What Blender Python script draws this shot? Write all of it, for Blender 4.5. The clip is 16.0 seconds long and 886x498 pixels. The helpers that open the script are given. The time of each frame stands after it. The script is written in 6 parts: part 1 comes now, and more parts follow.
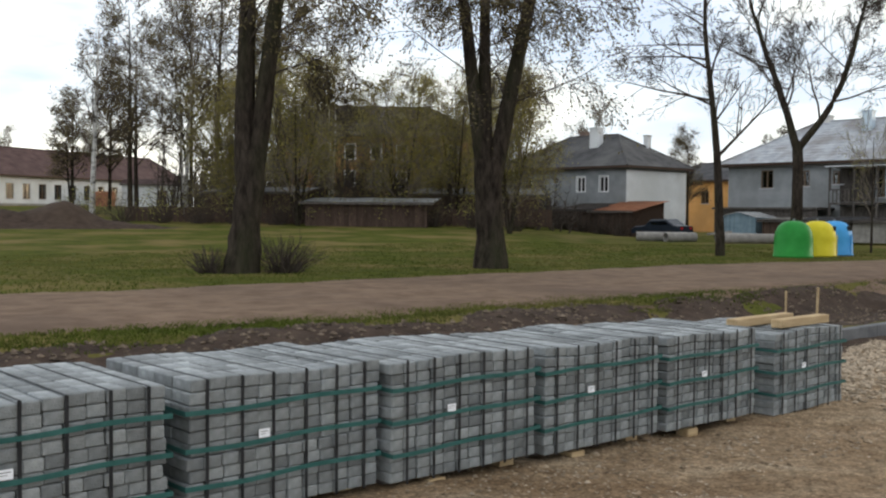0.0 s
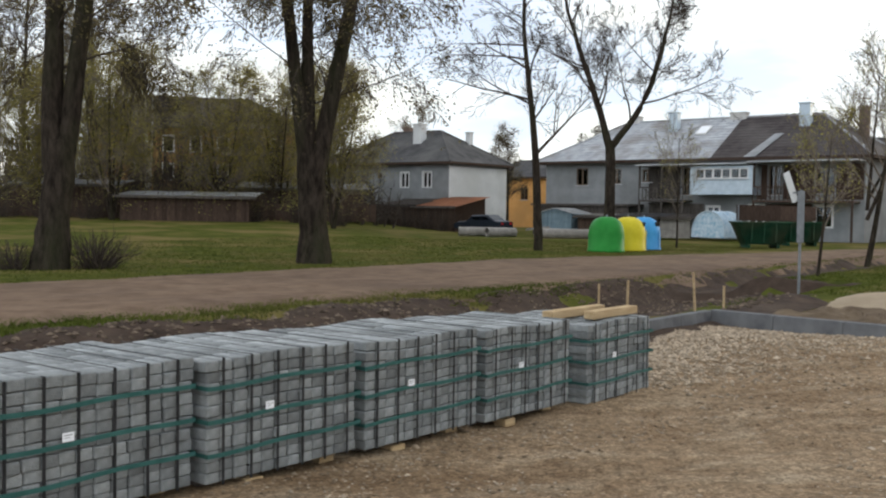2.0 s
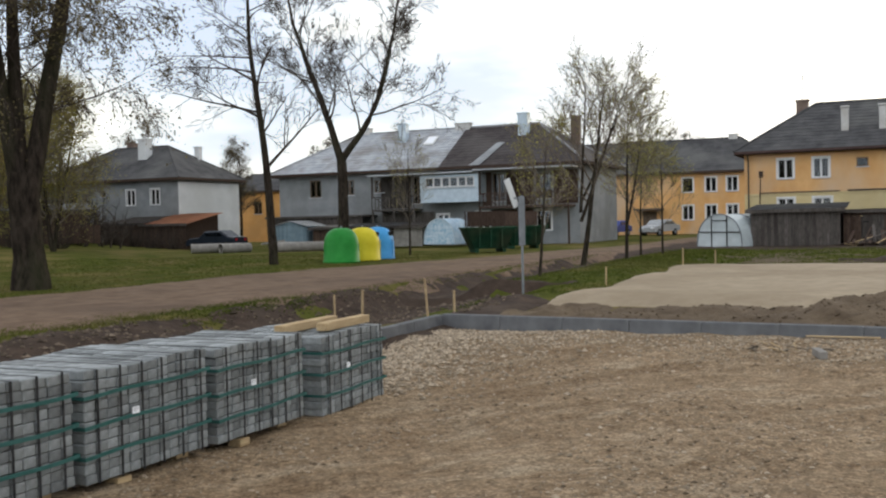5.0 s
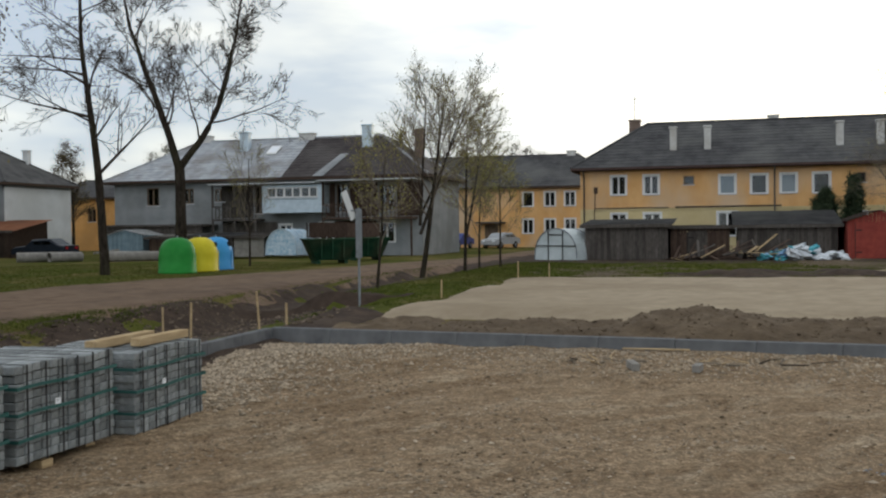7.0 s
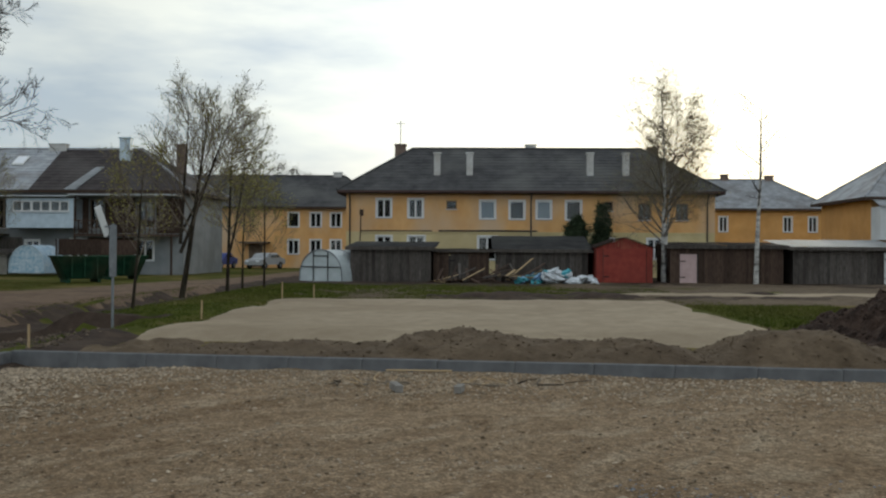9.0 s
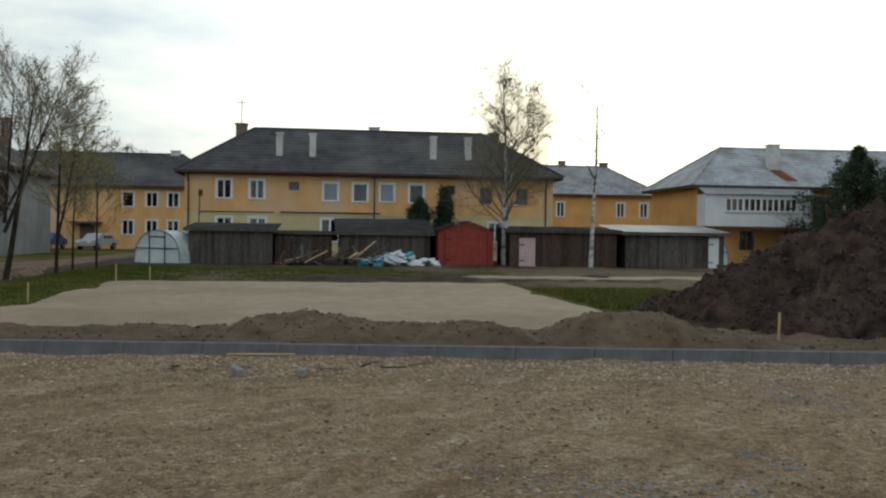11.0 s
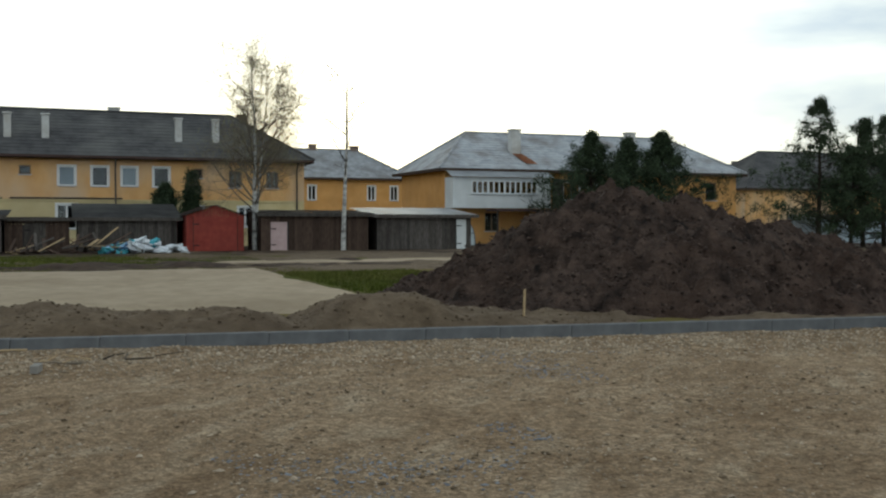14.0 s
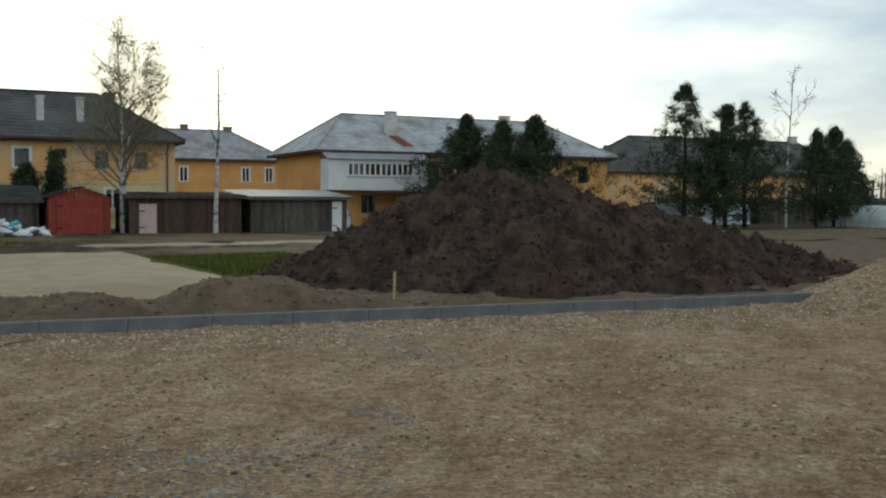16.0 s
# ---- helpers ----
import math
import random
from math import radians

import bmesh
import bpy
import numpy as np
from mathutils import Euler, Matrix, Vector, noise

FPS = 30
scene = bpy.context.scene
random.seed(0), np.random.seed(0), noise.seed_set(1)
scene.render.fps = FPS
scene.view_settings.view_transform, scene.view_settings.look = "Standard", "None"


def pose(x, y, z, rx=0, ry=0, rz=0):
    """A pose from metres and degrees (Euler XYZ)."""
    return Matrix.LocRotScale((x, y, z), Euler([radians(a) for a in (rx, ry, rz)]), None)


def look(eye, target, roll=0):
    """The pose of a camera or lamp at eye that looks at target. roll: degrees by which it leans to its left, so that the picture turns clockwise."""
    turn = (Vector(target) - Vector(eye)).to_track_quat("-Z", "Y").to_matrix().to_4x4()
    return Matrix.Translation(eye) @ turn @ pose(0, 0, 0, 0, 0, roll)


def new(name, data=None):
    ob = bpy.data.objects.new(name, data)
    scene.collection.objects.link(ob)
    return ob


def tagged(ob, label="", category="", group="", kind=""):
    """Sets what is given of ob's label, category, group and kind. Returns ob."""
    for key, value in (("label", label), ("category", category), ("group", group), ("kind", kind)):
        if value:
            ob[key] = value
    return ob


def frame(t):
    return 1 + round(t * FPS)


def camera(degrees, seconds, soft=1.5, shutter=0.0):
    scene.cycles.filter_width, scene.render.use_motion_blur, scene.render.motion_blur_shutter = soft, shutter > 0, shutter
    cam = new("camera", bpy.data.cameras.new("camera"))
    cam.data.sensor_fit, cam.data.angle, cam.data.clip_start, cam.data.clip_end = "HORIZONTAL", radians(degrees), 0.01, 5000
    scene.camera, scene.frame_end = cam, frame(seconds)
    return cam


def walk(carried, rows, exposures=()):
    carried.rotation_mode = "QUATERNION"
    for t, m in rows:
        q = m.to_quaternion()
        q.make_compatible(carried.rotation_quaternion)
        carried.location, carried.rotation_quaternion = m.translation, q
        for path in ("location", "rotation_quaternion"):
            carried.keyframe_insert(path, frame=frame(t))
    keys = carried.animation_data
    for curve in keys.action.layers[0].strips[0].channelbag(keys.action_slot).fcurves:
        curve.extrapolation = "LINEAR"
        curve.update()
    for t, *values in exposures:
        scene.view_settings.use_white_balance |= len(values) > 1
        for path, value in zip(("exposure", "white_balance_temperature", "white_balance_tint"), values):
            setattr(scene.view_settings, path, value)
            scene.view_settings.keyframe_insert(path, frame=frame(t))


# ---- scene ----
cam = camera(47.28, 16.0, soft=2.2)
# seconds, eye x y z, yaw, pitch, roll
ROWS = [
    (0.0, -0.000, -0.000, 1.600, 0.000, -1.958, 0.523),
    (0.5, 0.005, 0.001, 1.598, -2.885, -2.167, 0.544),
    (1.0, 0.015, 0.021, 1.598, -5.065, -2.460, 0.430),
    (1.5, 0.027, 0.030, 1.594, -7.307, -2.234, 0.570),
    (2.0, 0.033, 0.039, 1.592, -9.916, -2.121, 0.819),
    (2.5, 0.044, 0.051, 1.593, -12.428, -1.985, 0.765),
    (3.0, 0.054, 0.058, 1.589, -15.323, -2.028, 0.501),
    (3.5, 0.062, 0.077, 1.588, -17.767, -1.836, 0.046),
    (4.0, 0.077, 0.097, 1.587, -20.316, -2.098, -0.654),
    (6.5, 0.240, -0.066, 1.608, -30.869, -0.316, -1.054),
    (7.0, 0.299, -0.081, 1.618, -33.401, -1.013, -0.656),
    (7.5, 0.334, -0.065, 1.604, -36.288, -0.947, -0.549),
    (8.0, 0.369, -0.007, 1.611, -40.226, -0.468, -0.704),
    (8.5, 0.401, 0.024, 1.609, -43.283, 0.019, 0.021),
    (9.0, 0.414, 0.055, 1.606, -46.631, 0.155, 0.326),
    (11.5, 0.466, 0.125, 1.603, -57.515, -1.225, 0.728),
    (12.0, 0.499, 0.140, 1.594, -59.763, -1.656, 0.538),
    (12.5, 0.516, 0.144, 1.593, -62.075, -1.620, 0.268),
    (13.0, 0.542, 0.153, 1.586, -64.510, -1.622, -0.184),
    (13.5, 0.557, 0.177, 1.587, -66.800, -1.723, -0.083),
    (14.0, 0.583, 0.192, 1.581, -69.503, -1.564, 0.035),
    (14.5, 0.608, 0.168, 1.585, -71.029, -1.787, 0.416),
    (15.0, 0.660, 0.135, 1.583, -72.969, -1.857, 0.281),
    (15.5, 0.698, 0.106, 1.581, -73.963, -2.214, -0.283),
    (16.0, 0.707, 0.086, 1.581, -76.379, -2.562, 0.078),
]


def eye_pose(x, y, z, yaw, pitch, roll):
    m = pose(0, 0, 0, 0, 0, yaw) @ pose(0, 0, 0, 90 + pitch) @ pose(0, 0, 0, 0, 0, ROLL_SIGN * roll)
    m.translation = (x, y, z)
    return m


ROLL_SIGN = 1.0
walk(cam, [(t, eye_pose(*r)) for t, *r in ROWS], exposures=[(0.0, -0.22, 6850, 10), (4.0, -0.17, 6900, 11), (6.5, -0.62, 6850, 9), (7.5, -0.78, 6800, 7), (9.0, -1.05, 6650, 4), (11.5, -1.00, 6600, 2), (16.0, -0.90, 6550, 0)])

# ---- world and sun ----
SUN_AZ, SUN_EL = 65.0, 13.0          # degrees clockwise from +y, and above the horizon
world = bpy.data.worlds.new("overcast_evening")
scene.world = world
world.use_nodes = True
wn, wl = world.node_tree.nodes, world.node_tree.links
wn.clear()
out = wn.new("ShaderNodeOutputWorld")
sky = wn.new("ShaderNodeTexSky")
sky.sky_type, sky.sun_disc = "NISHITA", False
sky.sun_elevation, sky.sun_rotation = radians(SUN_EL), radians(SUN_AZ)
bg_sky = wn.new("ShaderNodeBackground")
bg_sky.inputs["Strength"].default_value = 0.05
wl.new(sky.outputs[0], bg_sky.inputs["Color"])
tc = wn.new("ShaderNodeTexCoord")
mp = wn.new("ShaderNodeMapping")
mp.inputs["Scale"].default_value = (1.0, 1.0, 4.2)
wl.new(tc.outputs["Generated"], mp.inputs["Vector"])
cn = wn.new("ShaderNodeTexNoise")
cn.inputs["Scale"].default_value, cn.inputs["Detail"].default_value, cn.inputs["Roughness"].default_value = 2.9, 6.0, 0.55
wl.new(mp.outputs[0], cn.inputs["Vector"])
cr = wn.new("ShaderNodeValToRGB")
cr.color_ramp.elements[0].position, cr.color_ramp.elements[0].color = 0.40, (0.46, 0.54, 0.68, 1)
cr.color_ramp.elements[1].position, cr.color_ramp.elements[1].color = 0.66, (0.98, 0.99, 0.96, 1)
wl.new(cn.outputs["Fac"], cr.inputs[0])
bg_cloud = wn.new("ShaderNodeBackground")
bg_cloud.inputs["Strength"].default_value = 3.0
# thin cloud glows towards the hidden sun; unseen sky opposite is raised to brighten facades
dot = wn.new("ShaderNodeVectorMath")
dot.operation = "DOT_PRODUCT"
dot.inputs[1].default_value = (math.sin(radians(SUN_AZ)) * math.cos(radians(SUN_EL)), math.cos(radians(SUN_AZ)) * math.cos(radians(SUN_EL)), math.sin(radians(SUN_EL)))
wl.new(tc.outputs["Generated"], dot.inputs[0])
half = wn.new("ShaderNodeMapRange")
half.inputs[1].default_value, half.inputs[2].default_value = -1.0, 1.0
wl.new(dot.outputs["Value"], half.inputs[0])
glow = wn.new("ShaderNodeValToRGB")
for i, (pos, v) in enumerate(((0.0, 0.95), (0.35, 0.62), (0.70, 0.58), (0.90, 0.50), (1.0, 0.78))):
    e = glow.color_ramp.elements[i] if i < 2 else glow.color_ramp.elements.new(pos)
    e.position, e.color = pos, (v, v, v, 1)
wl.new(half.outputs[0], glow.inputs[0])
mul = wn.new("ShaderNodeMix")
mul.data_type, mul.blend_type = "RGBA", "MULTIPLY"
mul.inputs[0].default_value = 1.0
veil = wn.new("ShaderNodeMapRange")
veil.interpolation_type = "SMOOTHSTEP"
veil.inputs[1].default_value, veil.inputs[2].default_value = 0.90, 0.995
wl.new(dot.outputs["Value"], veil.inputs[0])
thin = wn.new("ShaderNodeMix")
thin.data_type = "RGBA"
thin.inputs[7].default_value = (0.96, 0.99, 0.95, 1)
wl.new(veil.outputs[0], thin.inputs[0])
wl.new(cr.outputs[0], thin.inputs[6])
wl.new(thin.outputs[2], mul.inputs[6])
wl.new(glow.outputs[0], mul.inputs[7])
wl.new(mul.outputs[2], bg_cloud.inputs["Color"])
add = wn.new("ShaderNodeAddShader")
wl.new(bg_sky.outputs[0], add.inputs[0])
wl.new(bg_cloud.outputs[0], add.inputs[1])
wl.new(add.outputs[0], out.inputs["Surface"])

sun = new("sun", bpy.data.lights.new("sun", "SUN"))
sun.data.energy, sun.data.angle, sun.data.color = 0.6, radians(14), (1.0, 0.9, 0.76)
sa, se = radians(SUN_AZ), radians(SUN_EL)
sun.matrix_world = look((math.sin(sa) * math.cos(se) * 200, math.cos(sa) * math.cos(se) * 200, math.sin(se) * 200), (0, 0, 0))


# ---- materials ----
def rgb(c):
    return (c[0], c[1], c[2], 1.0)


def mat(name, c1, c2, scale=4.0, rough=0.85, bump=0.3, bscale=None, c3=None, big=0.3, metal=0.0, vary=0.0, amount=0.6, spec=0.12, stretch=None, island=0.0, bdist=0.02, see=0.0):
    """Two-colour grain at scale, larger stains of c3, and a fine bump."""
    m = bpy.data.materials.new(name)
    m.use_nodes = True
    n, l = m.node_tree.nodes, m.node_tree.links
    b = n["Principled BSDF"]
    b.inputs["Roughness"].default_value, b.inputs["Metallic"].default_value = rough, metal
    b.inputs["Specular IOR Level"].default_value = spec
    tc = n.new("ShaderNodeTexCoord")
    vec = tc.outputs["Object"]
    if stretch:
        mp = n.new("ShaderNodeMapping")
        mp.inputs["Scale"].default_value = stretch
        l.new(vec, mp.inputs["Vector"])
        vec = mp.outputs[0]
    a = n.new("ShaderNodeTexNoise")
    a.inputs["Scale"].default_value, a.inputs["Detail"].default_value, a.inputs["Roughness"].default_value = scale, 9, 0.62
    l.new(vec, a.inputs["Vector"])
    r = n.new("ShaderNodeValToRGB")
    r.color_ramp.elements[0].position, r.color_ramp.elements[0].color = 0.33, rgb(c1)
    r.color_ramp.elements[1].position, r.color_ramp.elements[1].color = 0.67, rgb(c2)
    l.new(a.outputs["Fac"], r.inputs[0])
    col = r.outputs[0]
    if c3:
        s = n.new("ShaderNodeTexNoise")
        s.inputs["Scale"].default_value, s.inputs["Detail"].default_value = scale * big * 0.3, 6
        l.new(vec, s.inputs["Vector"])
        k = n.new("ShaderNodeMapRange")
        k.inputs[1].default_value, k.inputs[2].default_value, k.inputs[4].default_value = 0.45, 0.68, amount
        l.new(s.outputs["Fac"], k.inputs[0])
        x = n.new("ShaderNodeMix")
        x.data_type = "RGBA"
        l.new(k.outputs[0], x.inputs[0])
        l.new(col, x.inputs[6])
        x.inputs[7].default_value = rgb(c3)
        col = x.outputs[2]
    if vary or island:
        o = n.new("ShaderNodeObjectInfo") if vary else n.new("ShaderNodeNewGeometry")
        k = n.new("ShaderNodeMapRange")
        v = vary or island
        k.inputs[3].default_value, k.inputs[4].default_value = 1 - v, 1 + v
        l.new(o.outputs["Random" if vary else "Random Per Island"], k.inputs[0])
        h = n.new("ShaderNodeHueSaturation")
        l.new(k.outputs[0], h.inputs["Value"])
        l.new(col, h.inputs["Color"])
        col = h.outputs[0]
    l.new(col, b.inputs["Base Color"])
    if bump:
        f = n.new("ShaderNodeTexNoise")
        f.inputs["Scale"].default_value, f.inputs["Detail"].default_value = bscale or scale * 6, 6
        l.new(vec, f.inputs["Vector"])
        u = n.new("ShaderNodeBump")
        u.inputs["Strength"].default_value, u.inputs["Distance"].default_value = bump, bdist
        l.new(f.outputs["Fac"], u.inputs["Height"])
        l.new(u.outputs[0], b.inputs["Normal"])
    if see:
        tr = n.new("ShaderNodeBsdfTranslucent")
        l.new(col, tr.inputs["Color"])
        mx = n.new("ShaderNodeMixShader")
        mx.inputs[0].default_value = see
        l.new(b.outputs[0], mx.inputs[1])
        l.new(tr.outputs[0], mx.inputs[2])
        l.new(mx.outputs[0], n["Material Output"].inputs["Surface"])
    return m


M_GRASS = mat("grass", (0.038, 0.048, 0.009), (0.086, 0.090, 0.020), 1.1, 0.98, 0.6, 30, (0.150, 0.112, 0.046), 0.9, amount=0.95, spec=0.02)
M_BLADE = mat("grass_blade", (0.044, 0.062, 0.011), (0.098, 0.112, 0.024), 0.9, 0.9, 0, c3=(0.165, 0.130, 0.055), island=0.35, spec=0.02)
M_ROAD = mat("dirt_road", (0.112, 0.072, 0.047), (0.190, 0.130, 0.089), 1.8, 0.95, 0.7, 25, (0.078, 0.052, 0.038), 0.5)
M_EARTH = mat("dark_earth", (0.024, 0.016, 0.012), (0.066, 0.044, 0.032), 2.6, 0.95, 0.9, 18, (0.072, 0.052, 0.038), 0.5)
M_SOIL = mat("mound_soil", (0.010, 0.007, 0.006), (0.098, 0.066, 0.052), 2.2, 0.95, 1.0, 9, (0.060, 0.036, 0.026), 0.9, bdist=0.16)
M_BERM = mat("berm_soil", (0.078, 0.055, 0.035), (0.150, 0.110, 0.073), 3.2, 0.95, 0.7, 14, (0.080, 0.058, 0.040), 0.4, bdist=0.05)
def gravel_mat():
    """Sandy gravel: brown and tan patches, streaks along the wheel tracks, and pebbles at two sizes."""
    m = bpy.data.materials.new("gravel_lot")
    m.use_nodes = True
    n, l = m.node_tree.nodes, m.node_tree.links
    b = n["Principled BSDF"]
    b.inputs["Roughness"].default_value, b.inputs["Specular IOR Level"].default_value = 0.95, 0.08
    tc = n.new("ShaderNodeTexCoord")
    turn = n.new("ShaderNodeMapping")
    turn.inputs["Rotation"].default_value, turn.inputs["Scale"].default_value = (0, 0, radians(55.7)), (0.40, 1.0, 1.0)
    l.new(tc.outputs["Object"], turn.inputs["Vector"])

    def field(vec, scale, detail, lo, hi, rough=0.6):
        a = n.new("ShaderNodeTexNoise")
        a.inputs["Scale"].default_value, a.inputs["Detail"].default_value, a.inputs["Roughness"].default_value = scale, detail, rough
        l.new(vec, a.inputs["Vector"])
        k = n.new("ShaderNodeMapRange")
        k.inputs[1].default_value, k.inputs[2].default_value = lo, hi
        l.new(a.outputs["Fac"], k.inputs[0])
        return k.outputs[0]

    def blend(fac, c1, c2, mode="MIX"):
        x = n.new("ShaderNodeMix")
        x.data_type, x.blend_type = "RGBA", mode
        if isinstance(fac, float):
            x.inputs[0].default_value = fac
        else:
            l.new(fac, x.inputs[0])
        for c, i in ((c1, 6), (c2, 7)):
            if isinstance(c, tuple):
                x.inputs[i].default_value = rgb(c)
            else:
                l.new(c, x.inputs[i])
        return x.outputs[2]

    obj = tc.outputs["Object"]
    col = blend(field(obj, 5.0, 10, 0.30, 0.70, 0.7), (0.175, 0.114, 0.066), (0.365, 0.270, 0.176))
    wet = n.new("ShaderNodeMath")
    wet.operation = "MULTIPLY"
    l.new(field(turn.outputs[0], 0.9, 6, 0.44, 0.64), wet.inputs[0])
    wet.inputs[1].default_value = 0.70
    col = blend(wet.outputs[0], col, (0.160, 0.102, 0.057))
    pale = n.new("ShaderNodeMath")
    pale.operation = "MULTIPLY"
    l.new(field(turn.outputs[0], 2.6, 7, 0.52, 0.70), pale.inputs[0])
    pale.inputs[1].default_value = 0.55
    col = blend(pale.outputs[0], col, (0.400, 0.325, 0.230))
    for scale, amount in ((60.0, 0.55), (24.0, 0.40)):
        v = n.new("ShaderNodeTexVoronoi")
        v.inputs["Scale"].default_value = scale
        l.new(obj, v.inputs["Vector"])
        g = n.new("ShaderNodeRGBToBW")
        l.new(v.outputs["Color"], g.inputs[0])
        k = n.new("ShaderNodeMapRange")
        k.inputs[1].default_value, k.inputs[2].default_value, k.inputs[3].default_value, k.inputs[4].default_value = 0.2, 0.8, 0.45, 1.5
        l.new(g.outputs[0], k.inputs[0])
        col = blend(amount, col, k.outputs[0], "MULTIPLY")
    l.new(col, b.inputs["Base Color"])
    h = n.new("ShaderNodeTexNoise")
    h.inputs["Scale"].default_value, h.inputs["Detail"].default_value, h.inputs["Roughness"].default_value = 14.0, 9, 0.75
    l.new(obj, h.inputs["Vector"])
    u = n.new("ShaderNodeBump")
    u.inputs["Strength"].default_value, u.inputs["Distance"].default_value = 1.0, 0.03
    l.new(h.outputs["Fac"], u.inputs["Height"])
    l.new(u.outputs[0], b.inputs["Normal"])
    return m


M_GRAVEL = gravel_mat()
M_LOTCLOD = mat("lot_clod", (0.120, 0.082, 0.050), (0.260, 0.195, 0.130), 7.0, 0.95, 0.5, 40, island=0.5)
M_STONE = mat("gravel_stone", (0.225, 0.172, 0.118), (0.400, 0.325, 0.240), 9.0, 0.9, 0.2, 90, island=0.40)
M_SAND = mat("sand", (0.270, 0.212, 0.146), (0.370, 0.300, 0.215), 2.4, 0.95, 0.8, 30, (0.220, 0.168, 0.112), 0.4)
M_CLOD = mat("clod", (0.060, 0.044, 0.033), (0.150, 0.115, 0.085), 9.0, 0.95, 0.5, 40, island=0.5)
M_CLOD2 = mat("heap_clod", (0.020, 0.013, 0.010), (0.090, 0.062, 0.050), 5.0, 0.95, 0.7, 30, island=0.55)
M_PAVER = mat("concrete_paver", (0.190, 0.204, 0.206), (0.345, 0.362, 0.365), 18.0, 0.92, 0.5, 120, (0.165, 0.175, 0.172), 0.5, vary=0.30)
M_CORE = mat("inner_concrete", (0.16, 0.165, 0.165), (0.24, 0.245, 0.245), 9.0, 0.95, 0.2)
M_KERB = mat("kerb_concrete", (0.088, 0.090, 0.095), (0.150, 0.152, 0.157), 3.0, 0.9, 0.3, 60, (0.200, 0.200, 0.200), 0.4)
M_STRAP_K = mat("black_strap", (0.012, 0.013, 0.014), (0.03, 0.03, 0.032), 8.0, 0.5, 0)
M_STRAP_G = mat("green_strap", (0.022, 0.080, 0.072), (0.040, 0.122, 0.110), 8.0, 0.45, 0)
M_PAPER = mat("white_label", (0.72, 0.74, 0.78), (0.84, 0.85, 0.87), 30.0, 0.7, 0)
M_TIMBER = mat("sawn_timber", (0.340, 0.235, 0.125), (0.520, 0.390, 0.230), 3.0, 0.8, 0.3, 40, (0.25, 0.175, 0.10), 0.6, stretch=(1, 8, 8))
M_BARK = mat("rough_bark", (0.013, 0.010, 0.008), (0.058, 0.046, 0.036), 7.0, 0.98, 1.0, 16, (0.040, 0.042, 0.022), 0.6, stretch=(1, 1, 0.3), bdist=0.08, spec=0.03)
M_TWIG = mat("twig_bark", (0.028, 0.022, 0.018), (0.075, 0.060, 0.048), 5.0, 0.9, 0)
M_TWIG_L = mat("pale_twig", (0.110, 0.090, 0.070), (0.200, 0.165, 0.130), 5.0, 0.9, 0)
M_BIRCH = mat("birch_bark", (0.34, 0.33, 0.31), (0.60, 0.58, 0.55), 3.0, 0.8, 0.3, 20, (0.04, 0.035, 0.03), 1.2, amount=0.9, stretch=(1, 1, 3))
M_LEAF = mat("young_leaf", (0.230, 0.220, 0.060), (0.380, 0.345, 0.110), 3.0, 0.8, 0, island=0.4, see=0.65)
M_SHRUB = mat("shrub_leaf", (0.200, 0.180, 0.050), (0.330, 0.285, 0.090), 3.0, 0.8, 0, island=0.4, see=0.6)
M_GREYGRAVEL = mat("grey_gravel", (0.135, 0.145, 0.165), (0.27, 0.285, 0.31), 6.0, 0.95, 0.9, 40)
M_BUD = mat("catkin_bud", (0.090, 0.075, 0.035), (0.180, 0.145, 0.070), 3.0, 0.8, 0, island=0.4, see=0.4)
M_NEEDLE = mat("pine_needle", (0.018, 0.030, 0.016), (0.055, 0.074, 0.038), 3.0, 0.8, 0, island=0.4)
M_YELLOW = mat("yellow_stucco", (0.600, 0.325, 0.125), (0.720, 0.425, 0.190), 0.9, 0.92, 0.3, 30, (0.580, 0.420, 0.280), 1.3, amount=0.9, stretch=(1.0, 1.0, 0.55))
M_YELLOW_LOW = mat("pale_lower_stucco", (0.540, 0.430, 0.220), (0.640, 0.530, 0.300), 0.9, 0.92, 0.3, 30, (0.42, 0.34, 0.2), 1.0)
M_ORANGE = mat("orange_stucco", (0.580, 0.290, 0.090), (0.690, 0.370, 0.140), 0.9, 0.92, 0.3, 30, (0.45, 0.25, 0.10), 1.0)
M_DULL = mat("dull_orange_stucco", (0.300, 0.160, 0.070), (0.400, 0.220, 0.100), 0.9, 0.92, 0.3, 30, (0.22, 0.13, 0.07), 1.0)
M_BLUEGREY = mat("blue_grey_board", (0.13, 0.19, 0.23), (0.20, 0.27, 0.31), 2.0, 0.8, 0.3, 30, vary=0.12)
M_GREY = mat("grey_stucco", (0.190, 0.203, 0.210), (0.285, 0.296, 0.302), 0.8, 0.92, 0.4, 30, (0.165, 0.165, 0.160), 1.0)
M_WHITE = mat("white_wall", (0.560, 0.570, 0.570), (0.680, 0.690, 0.690), 0.8, 0.9, 0.2, 30, (0.48, 0.48, 0.46), 1.0)
M_SLATE = mat("dark_roof_sheet", (0.046, 0.045, 0.047), (0.092, 0.090, 0.090), 1.2, 0.85, 0.4, 20, (0.140, 0.138, 0.130), 0.8)
M_ROOF_L = mat("weathered_light_roof", (0.200, 0.205, 0.215), (0.340, 0.350, 0.365), 1.6, 0.8, 0.5, 20, (0.130, 0.115, 0.105), 1.2)
M_ROOF_P = mat("pale_metal_roof", (0.270, 0.285, 0.305), (0.430, 0.445, 0.465), 1.6, 0.75, 0.5, 20, (0.20, 0.185, 0.175), 1.2, amount=0.85)
